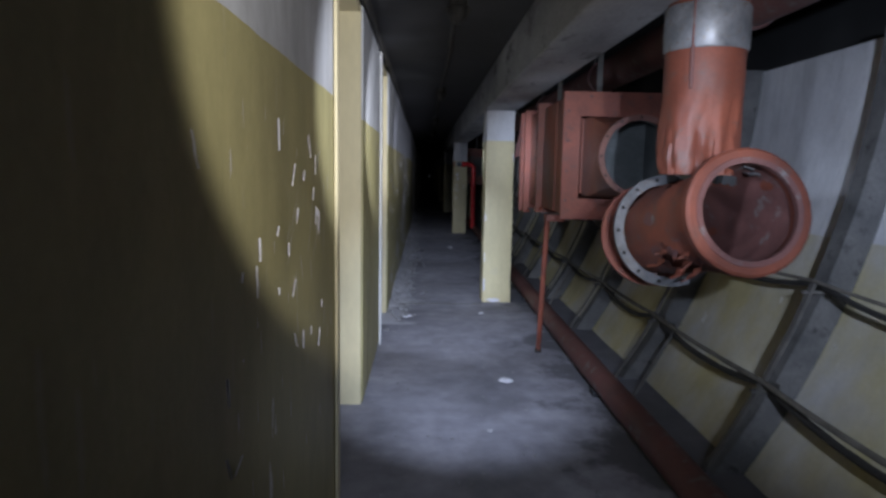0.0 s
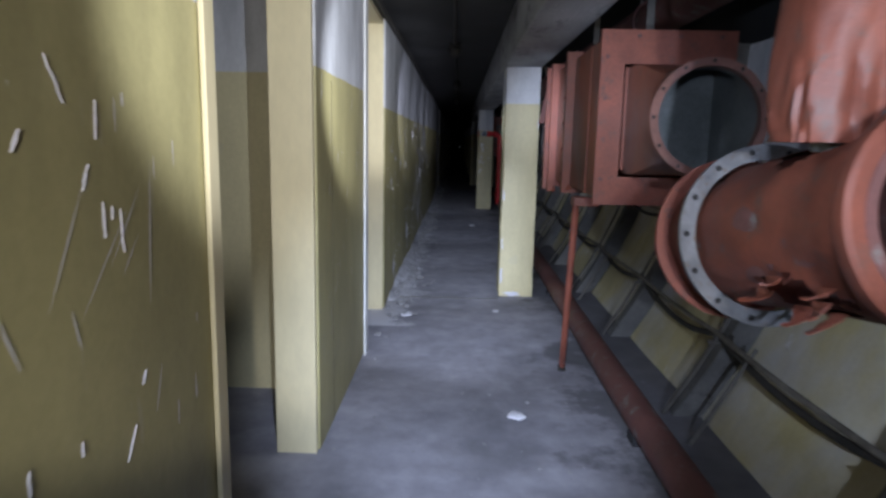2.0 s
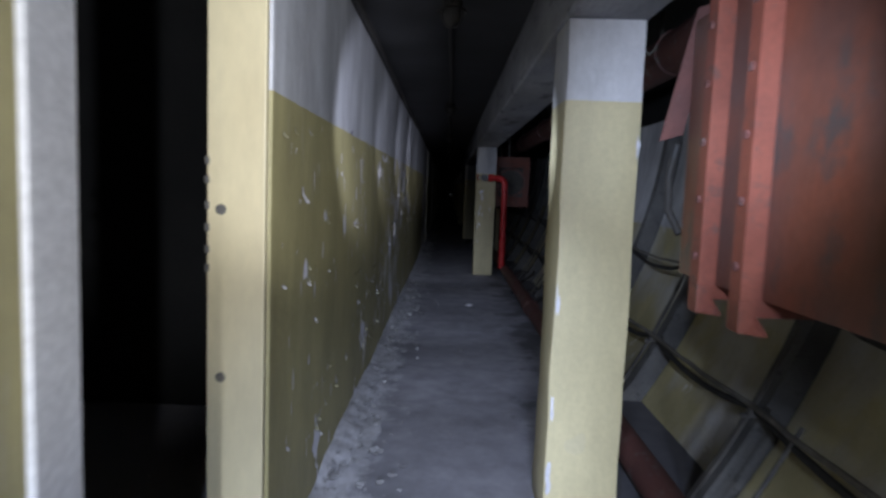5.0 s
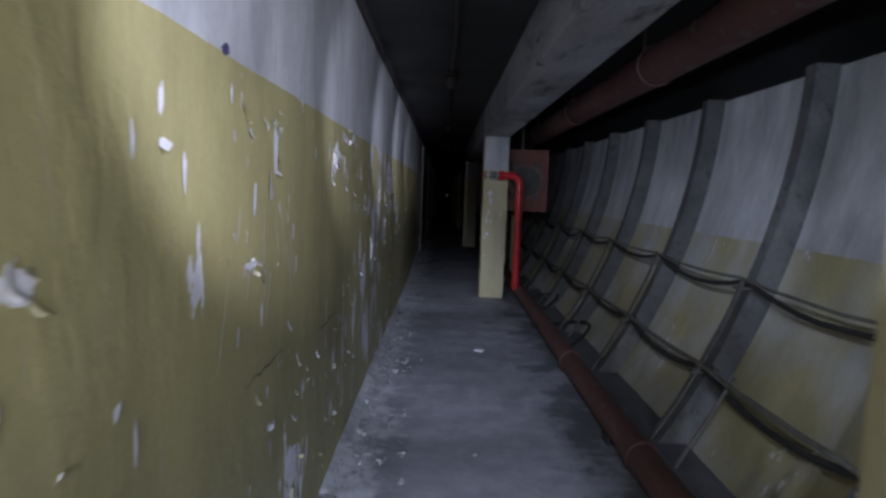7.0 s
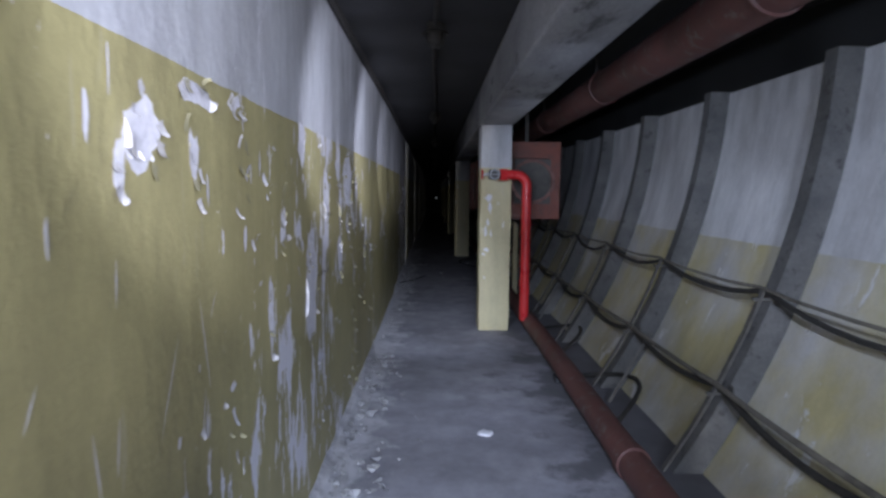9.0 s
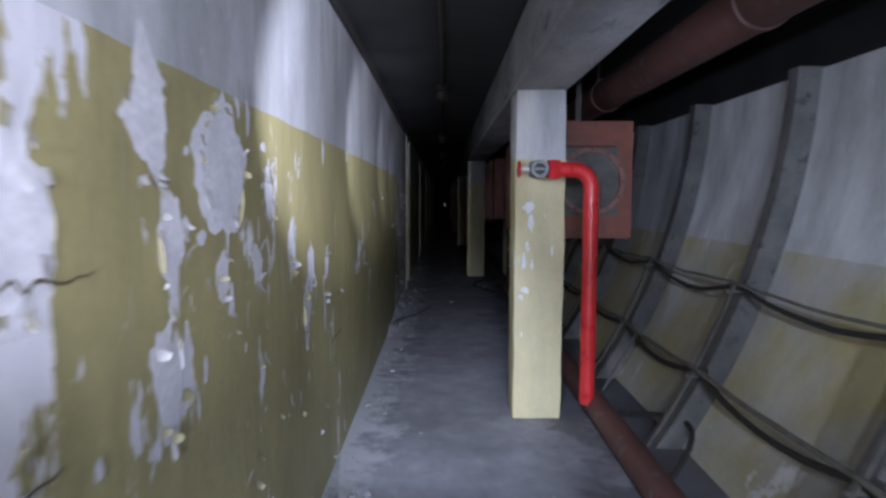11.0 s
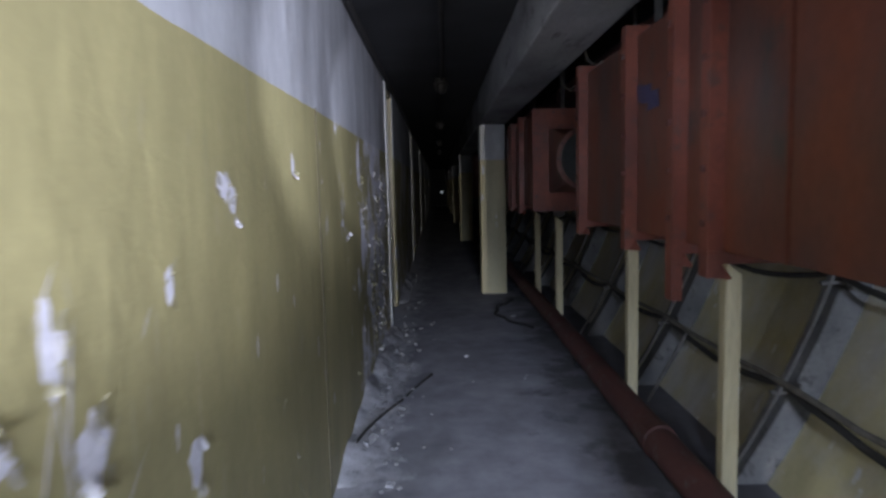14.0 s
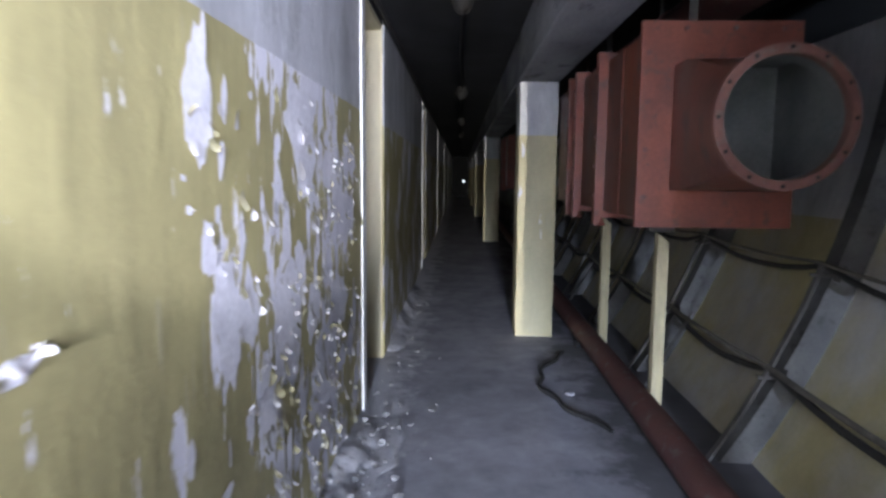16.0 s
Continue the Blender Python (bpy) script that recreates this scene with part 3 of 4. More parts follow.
part("end_strap", tube([(-0.30, 2.14, 0.02), (-0.315, 2.16, -0.08), (-0.31, 2.16, -0.2), (-0.28, 2.12, -0.28)], 0.014, 8), cable_black, A, "black rubber strap", True)

smear = bmesh.new()
for k, (y, z, w) in enumerate([(1.38, 0.12, 0.12), (1.46, 0.15, 0.1), (1.54, 0.16, 0.06)]):
    box((-0.306, y - w / 2, z - 0.035), (-0.303, y + w / 2, z + 0.035), 0.001, smear)
dimple(smear, 0.012, 9, 3)
for v in smear.verts:
    v.co.x = min(max(v.co.x, -0.309), -0.304)
part("paint_smear", smear, blue_smear, B, "faded blue paint smear")
leg = part("front_leg", tube([(1.355 - 1.69, 0.40, 1.13 - 1.56), (1.36 - 1.69, 0.62, -1.55)], 0.02, 8), flange_red, A, "thin red steel tube leg", True)
part("leg_bracket", box((-0.36, 0.33, -0.475), (-0.22, 0.44, -0.425), 0.006), flange_red, A, "bolted leg bracket")
part("rubber_foot", tube([(1.36 - 1.69, 0.618, -1.555), (1.36 - 1.69, 0.622, -1.52)], 0.025, 8), cable_black, leg)

for k, (y, tall) in enumerate([(16.95, 1.10), (18.25, 1.10), (20.6, 1.10), (21.94, 1.10)]):
    p = thing("timber_prop", "cream painted timber prop under a red filter box", "prop", "timber props", (1.725, y, 0))
    bm = box((-0.032, -0.03, 0), (0.032, 0.03, tall - 0.06), 0.004)
    for v in bm.verts:
        if v.co.z > 1:
            v.co.z += -0.05 * (v.co.x + 0.032) / 0.064
        v.co.x += 0.012 * noise.noise(Vector((k, v.co.z, 0)))
    part("post", bm, timber, p)
    part("shim", box((-0.06, -0.05, tall - 0.055), (0.05, 0.05, tall + 0.03), 0.005), steel_bar, p, "dark packing block")

# ---- the broken flanged tee by the first box ----
SKEW = (Matrix.Rotation(radians(2.4), 4, "Z") @ Matrix.Rotation(radians(-11), 4, "X"))
tee = thing("duct_tee", "torn rusty red duct tee hanging from the vault", "duct", at=(1.58, 2.28, 1.317))


def torn_cylinder(r, y0, y1, rows, sides, hole=None, seed=0.0, dent=0.012):
    bm = bmesh.new()
    grid = []
    for i in range(rows + 1):
        y = y0 + (y1 - y0) * i / rows
        ring = []
        for j in range(sides):
            a = 2 * pi * j / sides
            rr = r + dent * noise.noise(Vector((cos(a) * 2.5 + seed, y * 7, sin(a) * 2.5)))
            ring.append(bm.verts.new((rr * cos(a), y, rr * sin(a))))
        grid.append(ring)
    for i in range(rows):
        for j in range(sides):
            a, y = 2 * pi * (j + 0.5) / sides, y0 + (y1 - y0) * (i + 0.5) / rows
            if hole and hole(a, y):
                continue
            bm.faces.new((grid[i][j], grid[i][(j + 1) % sides], grid[i + 1][(j + 1) % sides], grid[i + 1][j]))
    return bm


def tear(a, y):
    """Ragged hole low on the side that faces the corridor."""
    d = ((a - radians(232)) / 0.42) ** 2 + ((y - 0.3) / 0.17) ** 2
    return d + 0.9 * noise.noise(Vector((a * 6, y * 26, 1.0))) < 0.75


def crown_hole(a, y):
    d = ((a - radians(95)) / 0.75) ** 2 + ((y - 0.32) / 0.14) ** 2
    return d < 1.0


barrel = part("barrel", torn_cylinder(0.2, 0.0, 0.70, 22, 72, lambda a, y: tear(a, y) or crown_hole(a, y)), red_lead, tee, "dented red barrel with a ragged hole", True)
part("lining", torn_cylinder(0.193, 0.01, 0.69, 22, 72, lambda a, y: tear(a, y) or crown_hole(a, y), 3.0), rust_pipe, tee, "dark rusty inside", True)
part("front_ring", lathe([(0.186, -0.012), (0.222, -0.012), (0.232, -0.004), (0.233, 0.03), (0.228, 0.04), (0.2, 0.05), (0.186, 0.045)], "y", (0, 0, 0), 64, closed=True), red_lead, tee, "thick orange-red rim", True)
part("rim_lip", lathe([(0.176, -0.014), (0.196, -0.016), (0.2, -0.006), (0.176, 0.01)], "y", (0, 0, 0), 64, closed=True), rust_pipe, tee, "dark rusted inner lip")
grey = part("back_flange", lathe([(0.214, 0.66), (0.258, 0.66), (0.258, 0.673), (0.214, 0.673)], "y", (0, 0, 0), 64, closed=True), grey_iron, tee, "loose grey iron flange with bolt holes")
# solid near-black discs show the shade inside the bolt holes
for j in range(14):
    a = 2 * pi * j / 14
    part("bolt_hole", lathe([(0.0, 0.6585), (0.009, 0.6585), (0.009, 0.665)], "y", (0.238 * cos(a), 0, 0.238 * sin(a)), 8), unlit_black, grey)
sleeve = part("rear_sleeve", torn_cylinder(0.21, 0.72, 1.0, 8, 60, None, 5.0), red_lead, tee, "short red sleeve", True)
part("rear_ring", lathe([(0.207, 0.86), (0.252, 0.86), (0.252, 0.873), (0.222, 0.88), (0.207, 1.0)], "y", (0, 0, 0), 64, closed=True), flange_red, tee, "red flanged ring")
part("rear_cap", lathe([(0.0, 0.98), (0.205, 0.98), (0.205, 0.986), (0.0, 0.986)], "y", (0, 0, 0), 40), rust_pipe, tee)
for j, (a, y) in enumerate([(222, 0.16), (236, 0.22), (215, 0.32), (246, 0.36), (228, 0.44), (252, 0.28)]):
    bm = bmesh.new()
    a = radians(a)
    n1, n2 = Vector((cos(a), 0, sin(a))), Vector((-sin(a), 0, cos(a)))
    base = n1 * 0.2 + Vector((0, y, 0))
    rows = []
    for s in range(5):
        f = s / 4
        w = 0.032 * (1 - 0.85 * f)
        c = base + n1 * (0.045 * f) - n2 * (0.035 * f * f) + Vector((0, 0.02 * sin(3 * f + j), -0.02 * f))
        rows.append([bm.verts.new(c + Vector((0, w, 0)) + n2 * 0.02 * noise.noise(c * 30)), bm.verts.new(c - Vector((0, w, 0)))])
    for p0, p1 in zip(rows, rows[1:]):
        bm.faces.new((p0[0], p0[1], p1[1], p1[0]))
    bm.normal_update()
    bmesh.ops.solidify(bm, geom=bm.faces[:], thickness=0.004)
    part("torn_flap", bm, flange_red if j % 2 else red_lead, tee, "curled flap of torn sheet")
for piece in list(tee.children):
    piece.matrix_basis = SKEW
# the upright branch, crumpled where it meets the barrel
bm = bmesh.new()
rows = []
for i in range(81):
    z = 0.13 + (1.32 - 0.13) * i / 80
    ring = []
    for j in range(96):
        a = 2 * pi * j / 96
        crush = max(0.0, 1 - (z - 0.13) / 0.36)
        rr = 0.15 + 0.02 * crush * sin(a * 2 + 0.6) + (0.003 + 0.02 * crush) * noise.noise(Vector((cos(a) * 2.2, sin(a) * 2.2, z * 4.5)))
        fold = noise.noise(Vector((cos(a) * 2.6 + 3, sin(a) * 2.6, z * 3.2)))
        rr -= (0.0015 + 0.034 * crush * crush) * max(0.0, 0.22 - abs(fold)) / 0.22 * 0.6
        rr += (0.001 + 0.022 * crush * crush) * abs(noise.noise(Vector((cos(a) * 5.5, sin(a) * 5.5 + 9, z * 9.0))))
        ring.append(bm.verts.new((-0.06 + rr * cos(a), 0.31 + rr * sin(a), z)))
    rows.append(ring)
for p0, p1 in zip(rows, rows[1:]):
    for j in range(96):
        bm.faces.new((p0[j], p0[(j + 1) % 96], p1[(j + 1) % 96], p1[j]))
part("riser", bm, red_lead, tee, "crumpled red sheet-metal riser", True)
part("riser_seam", box((-0.165, 0.185, 0.45), (-0.152, 0.2, 1.3), 0.003), rust_pipe, tee, "folded seam")
part("bare_band", lathe([(0.154, 0.60), (0.159, 0.61), (0.159, 0.76), (0.154, 0.77)], "z", (-0.06, 0.31, 0), 48, closed=True), grey_iron, tee, "bare grey sheet patch near the top", True)
bm = bmesh.new()
for j in range(9):
    a = radians(60 + 9 * j)
    c = Vector((0.17 * cos(a), 0.16 + 0.01 * j, 0.17 * sin(a)))
    box(c - Vector((0.02, 0.04, 0.004)), c + Vector((0.02, 0.04, 0.02 * (j % 3))), 0.0, bm)
dimple(bm, 0.03, 14, 4)
part("hanging_scraps", bm, grey_iron, tee, "curled scraps hanging inside")

# ---- hydrant riser at the second pillar ----
hyd = thing("hydrant_riser", "bright red hydrant pipe with a valve on the pillar", "hydrant", at=(1.535, 14.69, 0))
bend = [(0, 0, 0.14), (0, 0, 1.45)] + [(-0.11 + 0.11 * cos(radians(a)), 0, 1.49 + 0.11 * sin(radians(a))) for a in range(0, 91, 10)] + [(-0.20, 0, 1.60)]
part("pipe", tube(bend, 0.047, 20), fire_red, hyd, "glossy red bent pipe", True)
nut = part("union_nut", lathe([(0.03, -0.275), (0.062, -0.27), (0.066, -0.235), (0.062, -0.2), (0.047, -0.195)], "x", (0, 0, 1.60), 6), fire_red, hyd, "red hexagon union")
valve = part("valve_body", lathe([(0.02, -0.385), (0.045, -0.38), (0.052, -0.35), (0.05, -0.30), (0.04, -0.27)], "x", (0, 0, 1.60), 20), grey_iron, hyd, "grey cast valve body", True)
part("outlet_ring", lathe([(0.036, -0.05), (0.052, -0.05), (0.055, -0.03), (0.05, 0.0), (0.036, 0.0)], "y", (-0.33, -0.045, 1.60), 28, closed=True), grey_iron, valve, "open hose coupling ring", True)
part("outlet_bore", lathe([(0.0, -0.02), (0.037, -0.02), (0.037, -0.01)], "y", (-0.33, -0.045, 1.60), 24), cable_black, valve)
part("outlet_bar", box((-0.36, -0.092, 1.593), (-0.30, -0.085, 1.607), 0.002), grey_iron, valve)
part("stem", tube([(-0.38, 0, 1.60), (-0.44, 0, 1.60)], 0.014, 10), white_metal, hyd, "pale valve stem")
bm = lathe([(0.038, -0.452), (0.05, -0.452), (0.05, -0.438), (0.038, -0.438)], "x", (0, 0, 1.60), 24, closed=True)
for a in (0, 60, 120):
    d = Vector((0, cos(radians(a)), sin(radians(a)))) * 0.04
    tube([Vector((-0.445, 0, 1.6)) - d, Vector((-0.445, 0, 1.6)) + d], 0.006, 6, bm)
part("handwheel", bm, fire_red, hyd, "small red handwheel", True)
part("wall_clip", box((-0.26, 0.03, 1.57), (-0.23, 0.105, 1.63), 0.003), steel_bar, hyd)

# ---- cable racks and sagging cables on the lining ----
rack_y = [y - RIB_W - 0.03 for y in rib_at]


def cable_rack(y):
    t = thing("cable_rack", "dusty steel bar bracket on a lining rib", "bracket", "cable racks", (0, y, 0))
    pts = [(lining_x(z) - 0.085, 0, z) for z in (0.03, 0.25, 0.5, 0.75, 0.97)]
    bm = bmesh.new()
    for p0, p1 in zip(pts, pts[1:]):
        d = Vector(p1) - Vector(p0)
        nrm = Vector((-d.z, 0, d.x)).normalized() * 0.006
        q = [Vector(p0), Vector(p1)]
        vs = [bm.verts.new(c + s * nrm + Vector((0, w, 0))) for c in q for s in (-1, 1) for w in (-0.018, 0.018)]
        for f in ((0, 1, 5, 4), (2, 6, 7, 3), (0, 4, 6, 2), (1, 3, 7, 5), (0, 2, 3, 1), (4, 5, 7, 6)):
            bm.faces.new([vs[k] for k in f])
    part("flat_bar", bm, steel_bar, t)
    for z in (0.46, 0.94):
        part("hook_arm", box((lining_x(z) - 0.13, -0.012, z - 0.035), (lining_x(z) + 0.0, 0.012, z - 0.02), 0.002), steel_bar, t)
        part("anchor", box((lining_x(z) - 0.012, -0.03, z - 0.06), (lining_x(z) - 0.001, 0.03, z + 0.01), 0.002), steel_bar, t)
    return t


first_rack = cable_rack(rack_y[0])
for y in rack_y[1:]:
    copy_thing(first_rack, Matrix.Translation((0, y, 0)))
for k in range(1, 22, 2):   # the short extra rods that lean between the racks
    y = rack_y[k] - 0.34
    t = thing("leaning_rod", "thin dusty steel rod leaning against the lining", "rod", "leaning rods", (0, y, 0))
    part("rod", tube([(lining_x(0.5) - 0.05, 0.02, 0.50), (lining_x(0.03) - 0.06, 0, 0.02)], 0.011, 8), steel_bar, t)


def cable(name, label, z, off, r, sag, material, seed, wav=0.01):
    pts = []
    for k in range(len(rack_y) - 1):
        y0, y1 = rack_y[k], rack_y[k + 1]
        deep = sag * (0.7 + 0.6 * abs(noise.noise(Vector((k * 1.7 + seed, 0, 0)))))
        for s in range(8):
            f = s / 8
            zz = z - deep * 4 * f * (1 - f) + wav * noise.noise(Vector((y0 * 2 + s, seed, 0)))
            pts.append((lining_x(max(z, 0.3)) - off, y0 + (y1 - y0) * f, zz))
    t = thing(name, label, "cable", "cables on the racks")
    part("sheath", tube(pts, r, 8), material, t, smooth=True)


cable("cable", "thick black cable sagging between rack hooks", 0.955, 0.07, 0.014, 0.10, cable_black, 1)
cable("cable", "dusty grey cable strung along the upper hooks", 0.97, 0.10, 0.009, 0.03, cable_grey, 2)
cable("cable", "thick black cable sagging low on the lining", 0.47, 0.07, 0.017, 0.10, cable_black, 3)
cable("cable", "dusty grey cable bundle on the lower hooks", 0.485, 0.105, 0.014, 0.02, cable_grey, 4)

# ---- ceiling: conduit and dead lamps ----
conduit = thing("ceiling_conduit", "black conduit along the middle of the ceiling", "conduit")
part("run", tube([(0.61 + 0.01 * sin(y * 1.3), y, CEIL - 0.016) for y in np.arange(SOUTH, NORTH, 0.7)], 0.016, 8), cable_black, conduit, smooth=True)
wall_line = thing("wall_conduit", "dark cable run where wall meets ceiling", "conduit")
part("run", tube([(WALL_X + 0.03, y, 2.385 + 0.012 * sin(y * 0.9)) for y in np.arange(SOUTH, NORTH, 0.5)], 0.022, 8), cable_black, wall_line, smooth=True)


def dead_lamp(y):
    t = thing("ceiling_lamp", "unlit dusty bulkhead ceiling lamp with a grey rim", "lamp", "dead ceiling lamps", (0.61, y, CEIL))
    part("base", lathe([(0.0, 0.0), (0.055, 0.0), (0.055, -0.035), (0.04, -0.05), (0.0, -0.05)], "z", (0, 0, 0), 20), cable_black, t, "black lamp base", True)
    part("rim", lathe([(0.058, -0.045), (0.085, -0.062), (0.085, -0.068), (0.055, -0.055)], "z", (0, 0, 0), 24, closed=True), cable_black, t, "dull grey enamel rim", True)
    part("globe", lathe([(0.045, -0.05), (0.05, -0.08), (0.042, -0.115), (0.022, -0.135), (0.0, -0.14)], "z", (0, 0, 0), 20), cable_black, t, "dusty dark glass globe", True)
    for a in (0, 90, 180, 270):
        c, s = cos(radians(a)), sin(radians(a))
        part("guard_wire", tube([(0.057 * c, 0.057 * s, -0.05), (0.058 * c, 0.058 * s, -0.1), (0.03 * c, 0.03 * s, -0.145), (0, 0, -0.15)], 0.004, 5), cable_black, t)
    return t


lamp0 = dead_lamp(3.93)
for y in (8.03, 12.35, 16.7, 21.0, 25.3, 29.6, 34.0):
    copy_thing(lamp0, Matrix.Translation((0.61, y, CEIL)))

# the one far glint at the end of the corridor, made as an added glow
glim = thing("far_lamp", "small added glow for the cold glint at the far end", "lamp", at=(0.79, NORTH - 0.1, 0.95))
part("bracket", box((-0.04, 0.03, -0.1), (0.04, 0.1, 0.1), 0.005), steel_bar, glim)
part("bulb", lathe([(0.0, -0.03), (0.05, -0.02), (0.07, 0.01), (0.05, 0.04)], "y", (0, 0, 0), 16), glint_material(), glim, "small glowing disc for the glint", True)

# ---- hanging wires by the boxes ----
for k, (x, y) in enumerate([(1.45, 18.3), (1.5, 19.3), (1.46, 7.4)]):
    t = thing("hanging_wire", "loose pale wire hooked down from the vault", "wire", "loose wires", (x, y, 2.62))
    part("strand", tube([(0, 0, 0), (0.01, 0.0, -0.2), (0.0, 0.02, -0.42), (0.03, 0.05, -0.52), (0.09, 0.06, -0.55), (0.12, 0.06, -0.52)], 0.008, 6), cable_grey, t, smooth=True)

# ---- peeling paint on the long wall ----
wall3 = bpy.data.objects["wall_west_3"]
rng = random.Random(7)


def ragged(bm, y, z, w, h, seed, lift=0.0016, count=78):
    """An angular torn patch of bare plaster on the wall, a hair proud of the paint."""
    draw = random.Random(seed)
    corners = 9 if count > 20 else 5
    spans = sorted((q + draw.uniform(-0.38, 0.38)) / corners for q in range(corners))
    reach = [draw.choice((0.32, 0.42, 0.5, 0.5, 0.55)) * draw.uniform(0.85, 1.1) for q in range(corners)]
    c = bm.verts.new((WALL_X + lift, y, z))
    ring = []
    for j in range(count):
        f = j / count
        q = max([n for n in range(corners) if spans[n] <= f], default=-1)
        s0, s1 = spans[q] - (q < 0), spans[(q + 1) % corners] + (q == corners - 1)
        g = (f - s0) / max(s1 - s0, 1e-6)
        a0, a1 = 2 * pi * s0, 2 * pi * s1
        u = (1 - g) * reach[q] * cos(a0) + g * reach[(q + 1) % corners] * cos(a1)
        v = (1 - g) * reach[q] * sin(a0) + g * reach[(q + 1) % corners] * sin(a1)
        k = 1 + 0.2 * noise.noise(Vector((u * 7, v * 7, seed))) + 0.07 * noise.noise(Vector((u * 30, v * 30, seed)))
        ring.append(bm.verts.new((WALL_X + lift, y + w * u * k, min(max(z + h * v * k, 0.02), 1.78))))
    for j in range(count):
        bm.faces.new((c, ring[j], ring[(j + 1) % count]))
    return ring


def curl(bm, p0, p1, out, down):
    """A lip of paint curling off the wall between two points."""
    p0, p1 = Vector(p0), Vector(p1)
    d = p1 - p0
    rows = []
    for s in range(4):
        f = s / 3
        off = Vector((out * sin(f * 1.9), 0, -down * f + 0.3 * down * f * f))
        taper = 0.5 * f * (0.9 if s < 3 else 0.97)
        rows.append([bm.verts.new(p0 + d * taper + off), bm.verts.new(p1 - d * taper + off)])
    for a, b in zip(rows, rows[1:]):
        bm.faces.new((a[0], a[1], b[1], b[0]))


def flake(bm, y, z, length, width, turn, out, draw):
    """A torn tongue of paint held to the wall at one end, the free end curling away from it."""
    along, across = Vector((0, sin(turn), -cos(turn))), Vector((0, cos(turn), sin(turn)))
    rows, n = [], 5
    lean = draw.uniform(-0.4, 0.4)
    for q in range(n + 1):
        f = q / n
        bend = f * f * (1.4 - 0.4 * f)
        c = Vector((WALL_X + 0.007 + out * bend, y, z)) + along * length * (f - 0.45 * f ** 3 * min(1.0, out / 0.02))
        w = 0.5 * width * (1 - 0.55 * f) * draw.uniform(0.75, 1.15)
        twist = Vector((lean * w * f, 0, 0))
        rows.append([bm.verts.new(c - across * w - twist), bm.verts.new(c + across * 0.1 * w + Vector((0.002 * f, 0, 0))), bm.verts.new(c + across * w + twist)])
    for a, b in zip(rows, rows[1:]):
        for q in (0, 1):
            bm.faces.new((a[q], a[q + 1], b[q + 1], b[q]))


# (along the wall, height, width, height of the scab)
SCABS_NEAR = [(9.58, 1.53, 0.15, 0.17), (9.84, 1.64, 0.22, 0.07), (10.68, 1.29, 0.11, 0.16), (11.02, 1.62, 0.14, 0.2), (11.2, 0.98, 0.24, 0.62),
              (10.5, 0.98, 0.08, 0.3), (10.13, 1.66, 0.12, 0.06), (9.83, 1.5, 0.06, 0.14), (9.48, 1.46, 0.05, 0.12), (10.95, 1.26, 0.1, 0.16),
              (8.5, 1.5, 0.05, 0.18), (8.26, 1.17, 0.12, 0.03), (8.75, 0.36, 0.2, 0.2), (7.2, 0.24, 0.16, 0.26), (7.32, 1.26, 0.08, 0.06), (6.92, 1.05, 0.08, 0.1), (9.6, 0.55, 0.1, 0.12)]
SCABS_MIDDLE = [(12.0, 1.58, 0.2, 0.3), (12.42, 1.5, 0.36, 0.36), (12.1, 1.32, 0.14, 0.3), (12.84, 1.43, 0.1, 0.2), (12.7, 1.22, 0.11, 0.13), (12.4, 1.22, 0.12, 0.14),
                (11.6, 1.4, 0.2, 0.34), (12.06, 1.05, 0.16, 0.3), (13.15, 1.23, 0.12, 0.24), (13.47, 1.13, 0.17, 0.24), (13.4, 0.95, 0.15, 0.3), (13.84, 1.11, 0.1, 0.17),
                (15.06, 1.07, 0.17, 0.14), (15.22, 1.17, 0.05, 0.14), (14.9, 0.97, 0.1, 0.1), (13.79, 0.88, 0.05, 0.22)]
SCABS_FAR = [(15.9, 1.38, 0.1, 0.08), (15.97, 1.34, 0.06, 0.1), (15.59, 1.2, 0.05, 0.08), (15.3, 1.0, 0.09, 0.15), (15.65, 0.83, 0.07, 0.12), (16.62, 1.45, 0.05, 0.08),
             (17.84, 1.1, 0.09, 0.05), (17.7, 1.19, 0.06, 0.05), (18.42, 1.5, 0.16, 0.28), (19.28, 1.46, 0.42, 0.42), (18.56, 1.0, 0.2, 0.36), (18.45, 1.17, 0.1, 0.16),
             (19.05, 0.85, 0.3, 0.5), (19.9, 0.78, 0.4, 0.3), (19.6, 0.5, 0.5, 0.5), (18.87, 0.6, 0.16, 0.3)]
SCABS = SCABS_NEAR + SCABS_MIDDLE + SCABS_FAR
for k in range(54):   # the worst of it, before the third doorway
    y = 18.5 + 1.85 * rng.random() ** 0.7
    z = 0.12 + 1.3 * rng.random()
    if y > 18.9 or z < 1.0:
        SCABS.append((y, z, rng.uniform(0.06, 0.22), rng.uniform(0.12, 0.36)))
lips = bmesh.new()
